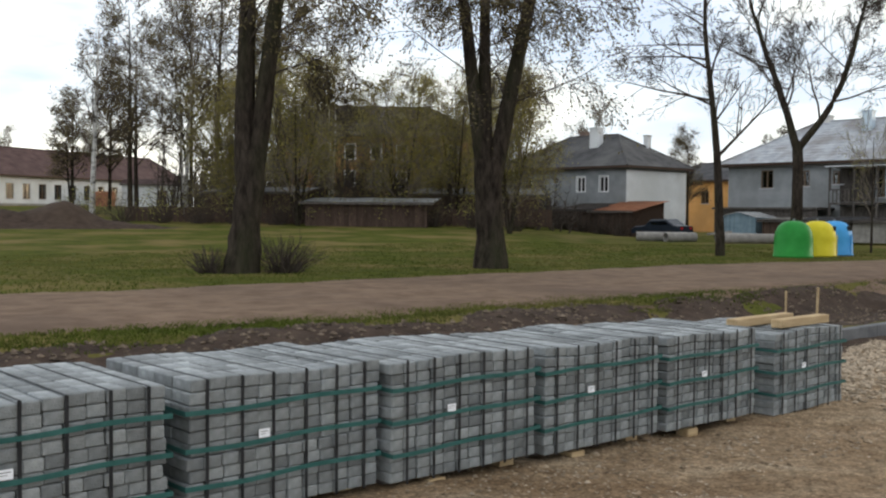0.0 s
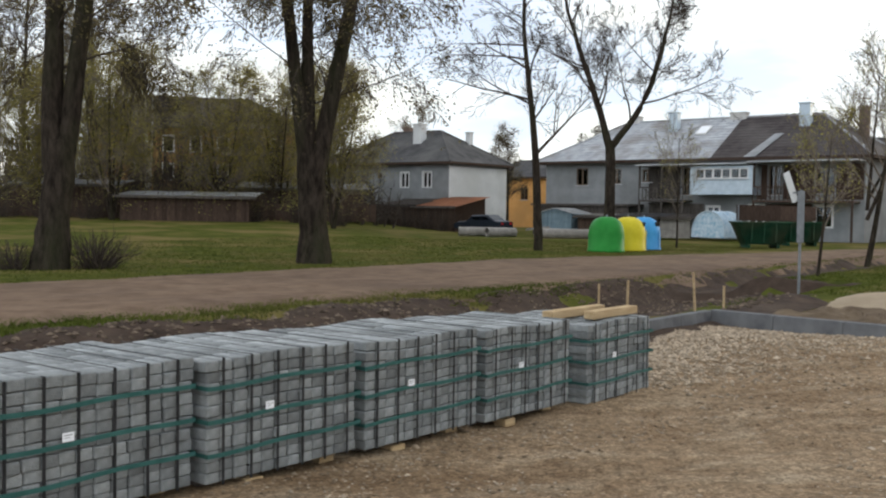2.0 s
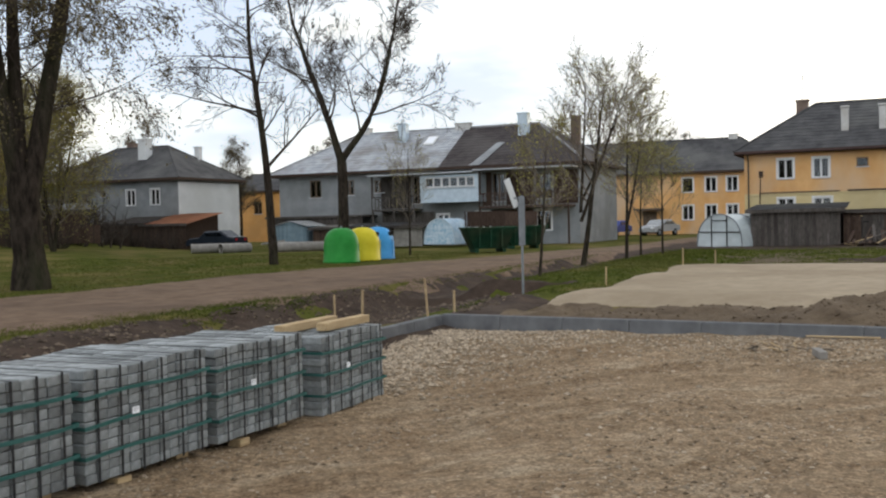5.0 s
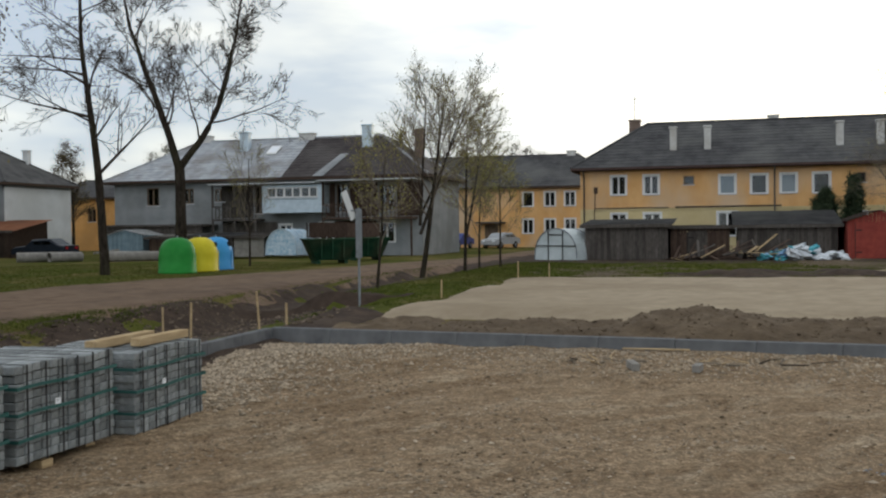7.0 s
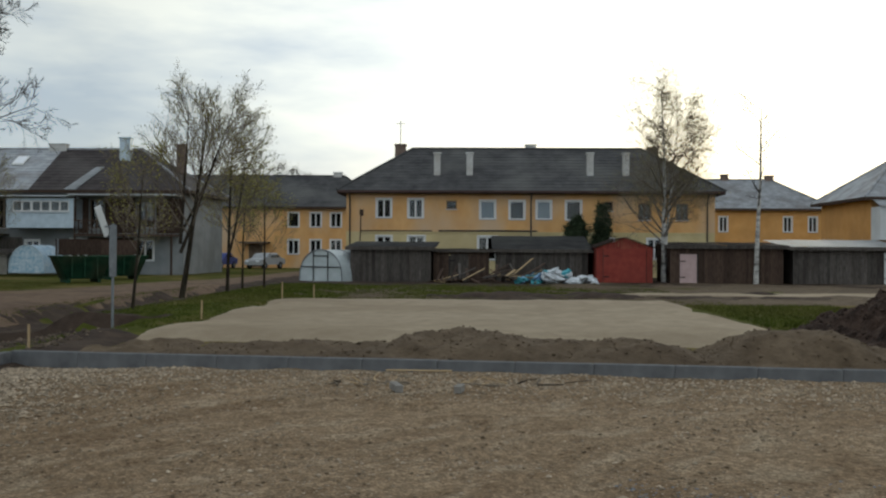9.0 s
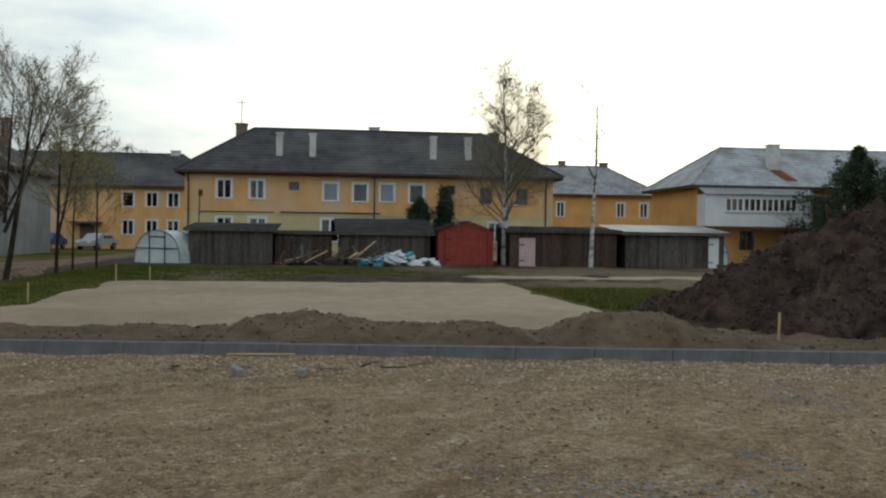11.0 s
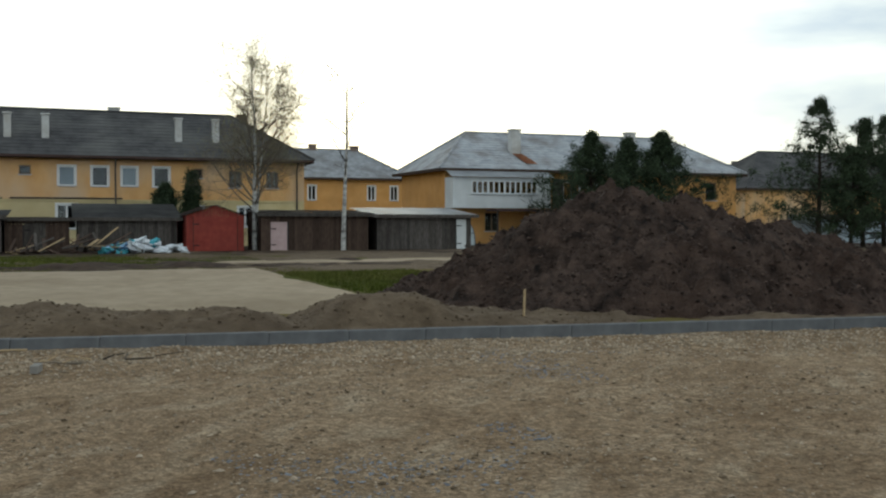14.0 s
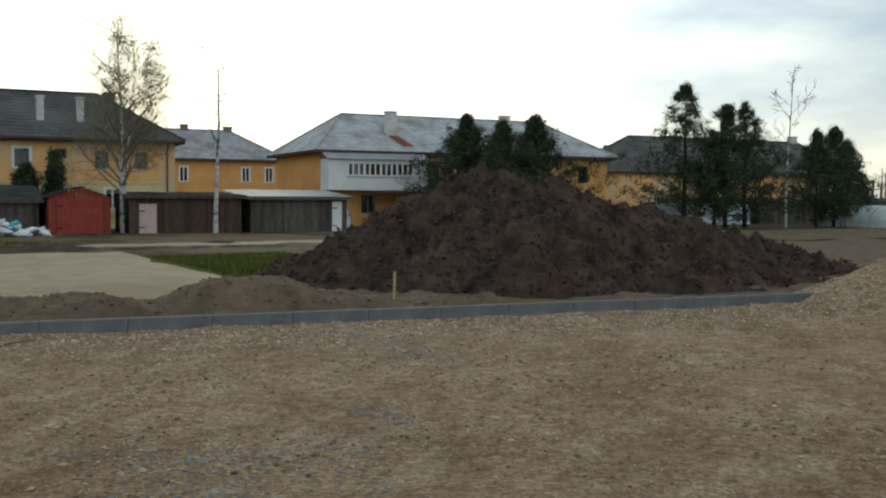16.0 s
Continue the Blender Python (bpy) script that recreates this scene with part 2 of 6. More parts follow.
M_ROOF_D = mat("dark_brown_roof", (0.036, 0.030, 0.030), (0.075, 0.064, 0.062), 1.2, 0.85, 0.4, 20, (0.11, 0.10, 0.095), 0.8)
M_ROOF_B = mat("brown_roof", (0.060, 0.036, 0.033), (0.105, 0.066, 0.060), 1.0, 0.85, 0.3, 20)
M_RUST = mat("rusty_sheet", (0.290, 0.115, 0.060), (0.430, 0.200, 0.110), 1.6, 0.75, 0.3, 20, (0.2, 0.09, 0.06), 0.8)
M_ZINC = mat("zinc_sheet", (0.420, 0.440, 0.455), (0.560, 0.575, 0.590), 1.4, 0.5, 0.2, 20, (0.33, 0.33, 0.33), 0.8, metal=0.25)
M_OLDWOOD = mat("weathered_board", (0.055, 0.048, 0.043), (0.125, 0.110, 0.098), 3.0, 0.95, 0.5, 30, (0.04, 0.032, 0.028), 0.5, stretch=(6, 6, 1), vary=0.3)
M_BROWNWOOD = mat("brown_board", (0.046, 0.030, 0.023), (0.092, 0.062, 0.047), 3.0, 0.9, 0.4, 30, stretch=(6, 6, 1), vary=0.25)
M_REDWOOD = mat("red_painted_board", (0.190, 0.034, 0.027), (0.270, 0.055, 0.040), 3.0, 0.75, 0.3, 30, (0.2, 0.045, 0.035), 0.6, vary=0.12)
M_PINKDOOR = mat("faded_pink_paint", (0.420, 0.300, 0.290), (0.500, 0.370, 0.355), 3.0, 0.8, 0.2)
M_CHIM_W = mat("whitewashed_chimney", (0.480, 0.470, 0.450), (0.600, 0.590, 0.570), 3.0, 0.9, 0.3, 30, (0.35, 0.3, 0.25), 0.8)
M_CHIM_B = mat("brick_chimney", (0.150, 0.105, 0.085), (0.240, 0.180, 0.150), 5.0, 0.9, 0.4, 30)
M_CHIM_Z = mat("galvanised_chimney", (0.42, 0.50, 0.56), (0.56, 0.64, 0.70), 2.0, 0.45, 0.1, 30, metal=0.3)
M_FRAME = mat("white_window_frame", (0.66, 0.66, 0.65), (0.78, 0.78, 0.77), 6.0, 0.6, 0.1)
M_FRAME_D = mat("brown_window_frame", (0.12, 0.085, 0.06), (0.19, 0.14, 0.10), 6.0, 0.7, 0.1)
M_CURTAIN = mat("pale_curtain", (0.40, 0.44, 0.48), (0.52, 0.56, 0.60), 3.0, 0.9, 0, stretch=(8, 1, 1))
# interiors: the dimness indoors is put into this near-black colour
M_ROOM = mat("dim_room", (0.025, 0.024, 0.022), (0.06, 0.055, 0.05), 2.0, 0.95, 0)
M_METAL = mat("galvanised_steel", (0.16, 0.175, 0.19), (0.25, 0.265, 0.28), 5.0, 0.6, 0.1, metal=0.4)
M_GREEN = mat("green_plastic", (0.012, 0.175, 0.026), (0.022, 0.230, 0.040), 2.0, 0.45, 0.1, 30, (0.03, 0.22, 0.05), 0.8)
M_YPLAST = mat("yellow_plastic", (0.520, 0.430, 0.020), (0.640, 0.540, 0.040), 2.0, 0.45, 0.1, 30, (0.42, 0.34, 0.03), 0.8)
M_BLUE = mat("blue_plastic", (0.040, 0.250, 0.520), (0.070, 0.330, 0.640), 2.0, 0.45, 0.1, 30, (0.06, 0.22, 0.45), 0.8)
M_BLACK = mat("black_rubber", (0.010, 0.010, 0.010), (0.03, 0.03, 0.03), 6.0, 0.7, 0.1)
M_SKIP = mat("green_skip_paint", (0.008, 0.038, 0.020), (0.018, 0.070, 0.038), 2.0, 0.6, 0.3, 20, (0.09, 0.05, 0.03), 0.8)
M_POLY = mat("clouded_polycarbonate", (0.420, 0.470, 0.480), (0.540, 0.590, 0.600), 1.5, 0.35, 0.1, 20, (0.34, 0.38, 0.37), 1.0)
M_FILM = mat("blue_white_film", (0.20, 0.38, 0.52), (0.62, 0.68, 0.72), 5.0, 0.4, 0.5, 8)
M_CONC = mat("old_concrete", (0.185, 0.172, 0.155), (0.310, 0.292, 0.266), 3.0, 0.95, 0.4, 30, (0.16, 0.145, 0.125), 0.6)
M_WHITEBAG = mat("white_plastic_bag", (0.28, 0.30, 0.32), (0.58, 0.60, 0.62), 4.0, 0.55, 0.4, 10, island=0.4)
M_TEALBAG = mat("teal_plastic_bag", (0.05, 0.28, 0.34), (0.12, 0.42, 0.48), 4.0, 0.5, 0.4, 10)
M_BLUEBAG = mat("blue_plastic_sheet", (0.12, 0.26, 0.46), (0.25, 0.40, 0.58), 4.0, 0.5, 0.4, 10)
M_CARD = mat("car_dark_paint", (0.012, 0.016, 0.024), (0.02, 0.026, 0.036), 2.0, 0.3, 0)
M_CARW = mat("car_silver_paint", (0.30, 0.31, 0.32), (0.37, 0.38, 0.39), 2.0, 0.3, 0)
M_CARB = mat("car_blue_paint", (0.05, 0.07, 0.20), (0.07, 0.09, 0.26), 2.0, 0.3, 0)
M_REDLAMP = mat("red_lamp_lens", (0.45, 0.02, 0.02), (0.5, 0.03, 0.03), 2.0, 0.3, 0)


def glass_mat():
    m = bpy.data.materials.new("window_glass")
    m.use_nodes = True
    b = m.node_tree.nodes["Principled BSDF"]
    b.inputs["Base Color"].default_value = (0.55, 0.6, 0.62, 1)
    b.inputs["Roughness"].default_value, b.inputs["Transmission Weight"].default_value, b.inputs["IOR"].default_value = 0.03, 1.0, 1.45
    return m


M_GLASS = glass_mat()

# ---- small mesh tools ----
DX, DY = 0.7507, 0.6606      # the street's direction; the place is laid out along (a) and across (s) it
YAW_A = math.degrees(math.atan2(DY, DX))


def W(a, s, z=0.0):
    return Vector((a * DX - s * DY, a * DY + s * DX, z))


def AS(x, y):
    return x * DX + y * DY, -x * DY + y * DX


def sstep(lo, hi, v):
    t = min(1.0, max(0.0, (v - lo) / (hi - lo)))
    return t * t * (3 - 2 * t)


def link(name, bm, material, parent=None, label="", smooth=False):
    me = bpy.data.meshes.new(name)
    bm.to_mesh(me)
    bm.free()
    me.materials.append(material)
    if smooth:
        me.shade_smooth()
    ob = new(name, me)
    if parent:
        ob.parent = parent
    return tagged(ob, label=label)


part = link


def raw(name, verts, faces, material, parent=None, label="", smooth=False):
    me = bpy.data.meshes.new(name)
    me.from_pydata([tuple(v) for v in verts], [], [tuple(f) for f in faces])
    me.update()
    me.materials.append(material)
    if smooth:
        me.shade_smooth()
    ob = new(name, me)
    if parent:
        ob.parent = parent
    return tagged(ob, label=label)


def shared(name, mesh, parent, m):
    ob = new(name, mesh)
    ob.parent = parent
    ob.matrix_basis = m
    return ob


def box(bm, x0, y0, z0, x1, y1, z1, bevel=0.0, m=None):
    r = bmesh.ops.create_cube(bm, size=1.0)
    vs = r["verts"]
    for v in vs:
        v.co = Vector(((x0 + x1) / 2 + v.co.x * (x1 - x0), (y0 + y1) / 2 + v.co.y * (y1 - y0), (z0 + z1) / 2 + v.co.z * (z1 - z0)))
    if bevel:
        es = list({e for v in vs for e in v.link_edges})
        vs = list({v for f in bmesh.ops.bevel(bm, geom=es, offset=bevel, segments=1, affect="EDGES")["faces"] for v in f.verts} | {v for v in vs if v.is_valid})
    if m:
        bmesh.ops.transform(bm, matrix=m, verts=vs)
    return vs


def boxes(name, spec, material, parent=None, label="", bevel=0.0):
    bm = bmesh.new()
    for b in spec:
        box(bm, *b, bevel=bevel)
    return part(name, bm, material, parent, label)


def cyl(bm, p0, p1, r0, r1=None, sides=10):
    p0, p1 = Vector(p0), Vector(p1)
    r = bmesh.ops.create_cone(bm, cap_ends=True, segments=sides, radius1=r0, radius2=r0 if r1 is None else r1, depth=(p1 - p0).length)
    q = (p1 - p0).to_track_quat("Z", "Y").to_matrix().to_4x4()
    bmesh.ops.transform(bm, matrix=Matrix.Translation((p0 + p1) / 2) @ q, verts=r["verts"])
    return r["verts"]


def thing(name, m, label, category, group="", kind=""):
    e = new(name)
    e.matrix_basis = m
    e.empty_display_size = 0.3
    return tagged(e, label, category, group, kind)


def at_as(a, s, z=0.0, turn=0.0):
    """A frame whose x runs to the right along -s and y runs ahead along a."""
    p = W(a, s, z)
    return pose(p.x, p.y, p.z, 0, 0, YAW_A - 90 + turn)

# ---- terrain ----
KC = W(14.16, 6.25)                       # kerb corner
KU = Vector((0.5635, -0.8261, 0))         # along the right-hand kerb
KN = Vector((0.8261, 0.5635, 0))          # away from the lot
MOUND = W(20.3, -11.8)
PILE = Vector((17.7, -4.25, 0))


def nz(x, y, s, seed=0.0):
    return noise.noise(Vector((x * s + seed, y * s - seed, seed * 1.7)))


def fbm(x, y, s, seed=0.0, octaves=4):
    v, k = 0.0, 1.0
    for _ in range(octaves):
        v += k * nz(x, y, s, seed)
        s, k, seed = s * 2.1, k * 0.5, seed + 3.1
    return v


def rise(x, y):
    """The park climbs gently towards the old trees and the low white building."""
    r = math.hypot(x, y)
    if y <= 0 or r < 36:
        return 0.0
    az = math.degrees(math.atan2(x, y))
    w = 1 - sstep(0, 12, az)
    return w * (0.026 * (r - 36) if r < 120 else 2.18 + 0.004 * min(r - 120, 300))


def kerb_side(x, y):
    """Metres beyond the right-hand kerb (negative: on the lot), and metres along it from the corner."""
    v = Vector((x, y, 0)) - KC
    return v.dot(KN), v.dot(KU)


def height(x, y):
    a, s = AS(x, y)
    h = rise(x, y)
    k, u = kerb_side(x, y)
    on_lot = s < 6.2 and k < 0
    if not on_lot:
        # ditch along the road
        if a < 24:
            h -= 0.38 * sstep(6.6, 8.2, s) * (1 - sstep(10.4, 12.2, s)) * sstep(-30, -10, a)
        h -= 0.45 * sstep(9.4, 10.4, s) * (1 - sstep(11.4, 12.4, s)) * sstep(12, 20, a) * (1 - sstep(44, 50, a))
        # grassy bank with the saplings
        h += 0.12 * sstep(16, 20, a) * (1 - sstep(44, 50, a)) * sstep(5.6, 6.6, s) * (1 - sstep(8.6, 9.6, s))
    if 12 < math.hypot(x, y) < 70:
        h += 0.03 * nz(x, y, 0.5, 7.0) * (0 if on_lot or 13.2 < s < 19 else 1)
    return h


def axis(edges):
    """Grid lines: (start, end, step) runs joined."""
    v = []
    for lo, hi, st in edges:
        n = max(1, round((hi - lo) / st))
        v += [lo + (hi - lo) * i / n for i in range(n)]
    return v + [edges[-1][1]]


def sheet(name, xs, ys, fn, material, label, category, keep=None, kind="structure"):
    """A grid of ground; fn gives the height, keep(x, y) says where it exists."""
    vs, idx, fs = [], {}, []
    for i, x in enumerate(xs):
        for j, y in enumerate(ys):
            if keep is None or keep(x, y):
                idx[i, j] = len(vs)
                vs.append((x, y, fn(x, y)))
    for i in range(len(xs) - 1):
        for j in range(len(ys) - 1):
            q = [(i, j), (i + 1, j), (i + 1, j + 1), (i, j + 1)]
            if all(c in idx for c in q):
                fs.append([idx[c] for c in q])
    ob = raw(name, vs, fs, material, smooth=True)
    return tagged(ob, label, category, kind=kind)


GX = axis([(-2500, -400, 300), (-400, -120, 28), (-120, -30, 4), (-30, 60, 0.9), (60, 130, 4), (130, 400, 30), (400, 2500, 300)])
GY = axis([(-2500, -300, 300), (-300, -30, 30), (-30, -6, 3), (-6, 60, 0.9), (60, 160, 4), (160, 400, 30), (400, 2500, 300)])


def ground_z(x, y):
    """The grass sheet, sunk where bare earth covers it."""
    a, s = AS(x, y)
    sunk = (sstep(6.4, 7.2, s) * (1 - sstep(10.4, 11.2, s)) * (1 - sstep(14, 16, a)) * sstep(-38, -34, a)
            + sstep(9.2, 10.0, s) * (1 - sstep(10.6, 11.4, s)) * sstep(17, 19, a) * (1 - sstep(44, 47, a)))
    lot = 1.0 if s < 6.0 and kerb_side(x, y)[0] < -0.9 else 0.0
    return height(x, y) - 0.02 - 0.22 * sunk - 0.12 * lot


sheet("ground", GX, GY, ground_z, M_GRASS, "wide sheet of patchy spring grass reaching the horizon", "ground")


def as_sheet(name, a0, a1, s0, s1, step, fn, material, label, category, kind="structure"):
    """A grid laid along the street; fn(a, s, x, y) gives the height."""
    na, ns = max(2, round((a1 - a0) / step)), max(2, round((s1 - s0) / step))
    vs, fs = [], []
    for i in range(na + 1):
        for j in range(ns + 1):
            a, s = a0 + (a1 - a0) * i / na, s0 + (s1 - s0) * j / ns
            p = W(a, s)
            vs.append((p.x, p.y, fn(a, s, p.x, p.y)))
    for i in range(na):
        for j in range(ns):
            k = i * (ns + 1) + j
            fs.append((k, k + ns + 1, k + ns + 2, k + 1))
    return tagged(raw(name, vs, fs, material, smooth=True), label, category, kind=kind)


def ramp_in(lo, hi, soft, v):
    """Positive inside lo..hi, falling below zero outside it over the given softness."""
    return min((v - lo) / soft, (hi - v) / soft, 1.0)


def road_edges(a):
    return 13.9 - 0.9 * sstep(4, 10, a) - 0.8 * sstep(15, 22, a) - 1.1 * sstep(36, 52, a), 19.7 - 3.4 * sstep(28, 46, a) - 2.2 * sstep(46, 62, a)


def road_z(a, s, x, y):
    lo, hi = road_edges(a)
    m = ramp_in(lo, hi, 0.7, s + 0.35 * fbm(x, y, 0.6, 4.0, 3))
    rut = -0.03 * math.exp(-((s - lo - 1.9) / 0.35) ** 2) - 0.03 * math.exp(-((s - lo - 3.6) / 0.35) ** 2)
    return height(x, y) + max(-0.3, 0.045 * m) + rut + 0.012 * nz(x, y, 1.4, 2.0)


as_sheet("road", -60, 110, 9.5, 21.5, 0.5, road_z, M_ROAD, "rutted dry dirt road beside the grass", "road")


def verge_z(a, s, x, y):
    m = ramp_in(6.3, 11.75, 0.6, s + 0.7 * fbm(x, y, 0.45, 1.0, 3)) if a < 17 else ramp_in(9.0, 11.9, 0.6, s + 0.5 * fbm(x, y, 0.45, 1.0, 3))
    m = min(m, (50 - a) / 2)
    m2 = ramp_in(5.9, 8.0, 0.4, s) if a < 18.5 + 0.8 * nz(x, y, 0.8) else -1
    return height(x, y) + max(-0.3, 0.07 * max(m, m2)) + 0.05 * fbm(x, y, 1.3, 9.0) - 0.01


as_sheet("ditch", -40, 52, 5.9, 13.4, 0.28, verge_z, M_EARTH, "dark dug earth of the roadside ditch", "ditch")


# gravel lot inside the kerb
def lot_dip(a, s):
    """The lot sinks a little towards the far pallets."""
    return -0.11 * sstep(2.5, 8.2, a) * (1 - sstep(10.0, 13.0, a)) * sstep(1.5, 4.0, s)


def lot_z(x, y):
    k, u = kerb_side(x, y)
    track = 0.020 * noise.noise(Vector((k * 1.6, u * 0.22, 4.0))) + 0.012 * noise.noise(Vector((k * 4.5, u * 0.5, 9.0)))
    bank = 0.05 * math.exp(-(k / 0.6) ** 2) * sstep(2, 5, u)
    return lot_dip(*AS(x, y)) + bank + track + 0.022 * fbm(x, y, 0.55, 3.0) + 0.030 * nz(x, y, 1.8, 5.0) + 0.008 * nz(x, y, 5.0, 8.0)


def on_lot(x, y):
    a, s = AS(x, y)
    return s < 6.28 and kerb_side(x, y)[0] < 0.1


sheet("pavement", axis([(-60, -6, 3), (-6, 0, 0.3), (0, 17, 0.11), (17, 30, 0.6)]), axis([(-60, -6, 3), (-6, 1, 0.3), (1, 15.6, 0.11)]), lot_z, M_GRAVEL,
      "compacted sandy gravel of the building lot with tyre marks", "gravel lot", keep=on_lot)


# sand pad and the loose earth between it and the kerb
def sand_z(a, s, x, y):
    m = min(ramp_in(18.0, 32.2, 0.8, a + 0.5 * fbm(x, y, 0.5, 6.0, 3)), ramp_in(-6.2, 6.1, 0.6, s + 0.4 * fbm(x, y, 0.5, 2.0, 3)))
    return max(-0.3, 0.16 * m) + 0.03 * fbm(x, y, 0.8, 71.0, 4)


as_sheet("sand_bed", 16, 34, -8.5, 7.5, 0.3, sand_z, M_SAND, "flat pale sand bed laid behind the kerb", "sand")


def berm_z(x, y):
    k, u = kerb_side(x, y)
    hump = 0.04 + 0.05 * nz(x, y, 0.7, 3.0)
    for c, w, t in ((3.4, 1.4, 0.10), (6.1, 1.3, 0.32), (8.4, 1.0, 0.26), (10.6, 0.9, 0.36), (12.0, 1.0, 0.18)):
        hump += t * math.exp(-((u - c) / w) ** 4)
    hump *= sstep(1.2, 3.0, u) * (1 - sstep(12.5, 15.0, u))
    prof = sstep(0.35, 1.5, k) * (1 - sstep(2.0, 3.9, k))
    return 0.03 + hump * prof + 0.12 * fbm(x, y, 1.7, 5.0, 5) - 0.5 * sstep(3.6, 4.6, k + 0.6 * fbm(x, y, 0.6, 8.0, 2)) - 0.3 * sstep(0.2, -0.6, u)


BX, BY = axis([(5, 28, 0.12)]), axis([(-9, 16.5, 0.12)])
sheet("berm", BX, BY, berm_z, M_BERM, "low uneven berm of loose brown earth behind the kerb", "earth berm",
      keep=lambda x, y: 0.12 < kerb_side(x, y)[0] < 5 and -0.5 < kerb_side(x, y)[1] < 26)


# trodden earth and mud beyond the sand, by the sheds
def yard_z(a, s, x, y):
    n = fbm(x, y, 0.28, 11.0, 4)
    m = min((0.5 if s < -4 else -0.35) + 1.6 * n, ramp_in(33, 54, 2.0, a), ramp_in(-45, 5.5 - (a - 33) * 0.25, 2.5, s))
    t = ramp_in(34.5, 41.5, 1.5, a - 0.12 * s) if s < -4 else -1
    return height(x, y) + max(-0.3, 0.05 * max(m, t)) + 0.05 * fbm(x, y, 0.9, 2.0, 3)


as_sheet("yard_track", 32, 58, -60, 14, 0.45, yard_z, M_BERM, "churned muddy track in front of the sheds", "dirt track")
def mud_z(a, s, x, y):
    m = min(ramp_in(33.2, 39.0, 1.2, a + 0.10 * s), ramp_in(-13, 1.5, 2.0, s))
    return height(x, y) + 0.05 + min(m, 1.0) * 0.16 - 0.14 + 0.22 * fbm(x, y, 0.55, 61.0, 4)


as_sheet("mud_ridge", 32, 41, -16, 3, 0.25, mud_z, M_EARTH, "dark churned mud ridges behind the sand bed", "mud")
as_sheet("sand_track", 36, 44, -30, -5, 0.4, lambda a, s, x, y: height(x, y) + 0.05 + 0.10 * min(1, ramp_in(37.2, 40.4, 1.0, a + 0.16 * s + 2.0)) - 0.06 + 0.05 * fbm(x, y, 0.5, 63.0, 3), M_SAND, "pale sandy wheel track beside the mud", "track")
as_sheet("shed_yard", 46, 66, -70, 12, 0.9, lambda a, s, x, y: height(x, y) + 0.05 * fbm(x, y, 0.35, 21.0, 3) + 0.015 - 0.4 * (1 - sstep(46, 49, a)), M_EARTH,
         "bare trodden earth round the sheds", "yard")
as_sheet("field", 14, 46, -60, -10.5, 0.7, lambda a, s, x, y: 0.04 * fbm(x, y, 0.5, 31.0, 4) + 0.02 - 0.4 * (1 - sstep(-16.5, -14.0, -s - 28)) * 0 - 0.5 * sstep(-13.5, -11, s + 1.2 * nz(x, y, 0.4)) , M_BERM,
         "scraped brown field beside the earth heap", "field")


# great heap of dark earth
def heap(x, y):
    v = Vector((x, y, 0)) - MOUND
    e, f = v.dot(Vector((-DY, DX, 0))), v.dot(Vector((DX, DY, 0)))     # across, along
    r = math.hypot(e / (8.4 if e < 0 else 5.3), f / (6.6 if f < 0 else 5.5)) * (1 + 0.10 * nz(x, y, 0.35, 19.0))
    h = 2.52 * (max(0.0, 1 - r) ** 1.12 - 0.10 * math.exp(-(r / 0.16) ** 2)) if r < 1 else -(r - 1) * 1.2
    tail = 0.35 * math.exp(-((e + 7.0) / 2.8) ** 2 - ((f + 1.5) / 3.0) ** 2)
    n = 0.34 * fbm(x, y, 0.8, 13.0, 5) + 0.20 * abs(nz(x, y, 1.7, 2.0)) + 0.20 * fbm(x, y, 2.6, 4.0, 3) + 0.34 * abs(nz(x, y, 3.4, 6.0)) + 0.16 * abs(nz(x, y, 6.5, 2.0)) - 0.16
    return max(h + tail * 0.8, -0.4) + n * sstep(-0.2, 0.6, h + tail + 0.15) - 0.03


sheet("earth_mound", axis([(11, 31, 0.1)]), axis([(-9, 14.5, 0.1)]), heap, M_SOIL, "great heap of dark cloddy topsoil behind the kerb", "earth heap",
      keep=lambda x, y: kerb_side(x, y)[0] > 0.35 and heap(x, y) > -0.35, kind="")


def pile_z(x, y):
    r = math.hypot(x - PILE.x, y - PILE.y) / 2.95
    return 1.3 * (1 - r) + 0.06 * fbm(x, y, 1.4, 17.0) - 0.02


sheet("spoil_heap", axis([(14, 22, 0.16)]), axis([(-8, 0, 0.16)]), pile_z, M_GRAVEL, "heap of loose gravel tipped on the lot", "gravel heap",
      keep=lambda x, y: pile_z(x, y) > -0.15, kind="")


# ---- kerb ----
def kerb_run(name, start, along, length, label):
    """Separate kerb stones laid end to end."""
    k = thing(name, Matrix.Identity(4), label, "kerb", kind="structure")
    bm = bmesh.new()
    box(bm, 0.0005, -0.06, -0.12, 0.9995, 0.06, 0.200, bevel=0.010)
    me = bpy.data.meshes.new("kerb_stone")
    bm.to_mesh(me)
    bm.free()
    me.materials.append(M_KERB)
    for i in range(int(length)):
        p = Vector(start) + Vector(along) * i
        shared("kerb_stone", me, k, pose(p.x, p.y, random.uniform(-0.003, 0.003), 0, 0, math.degrees(math.atan2(along[1], along[0])) + random.uniform(-0.25, 0.25)))
    return k


kerb_run("kerb_east", KC + KN * 0.06, KU, 34, "straight grey concrete kerb bounding the gravel lot")
kerb_run("kerb_north", KC - Vector((DX, DY, 0)) * 0.08, -Vector((DX, DY, 0)), 40, "grey concrete kerb running behind the pallets")


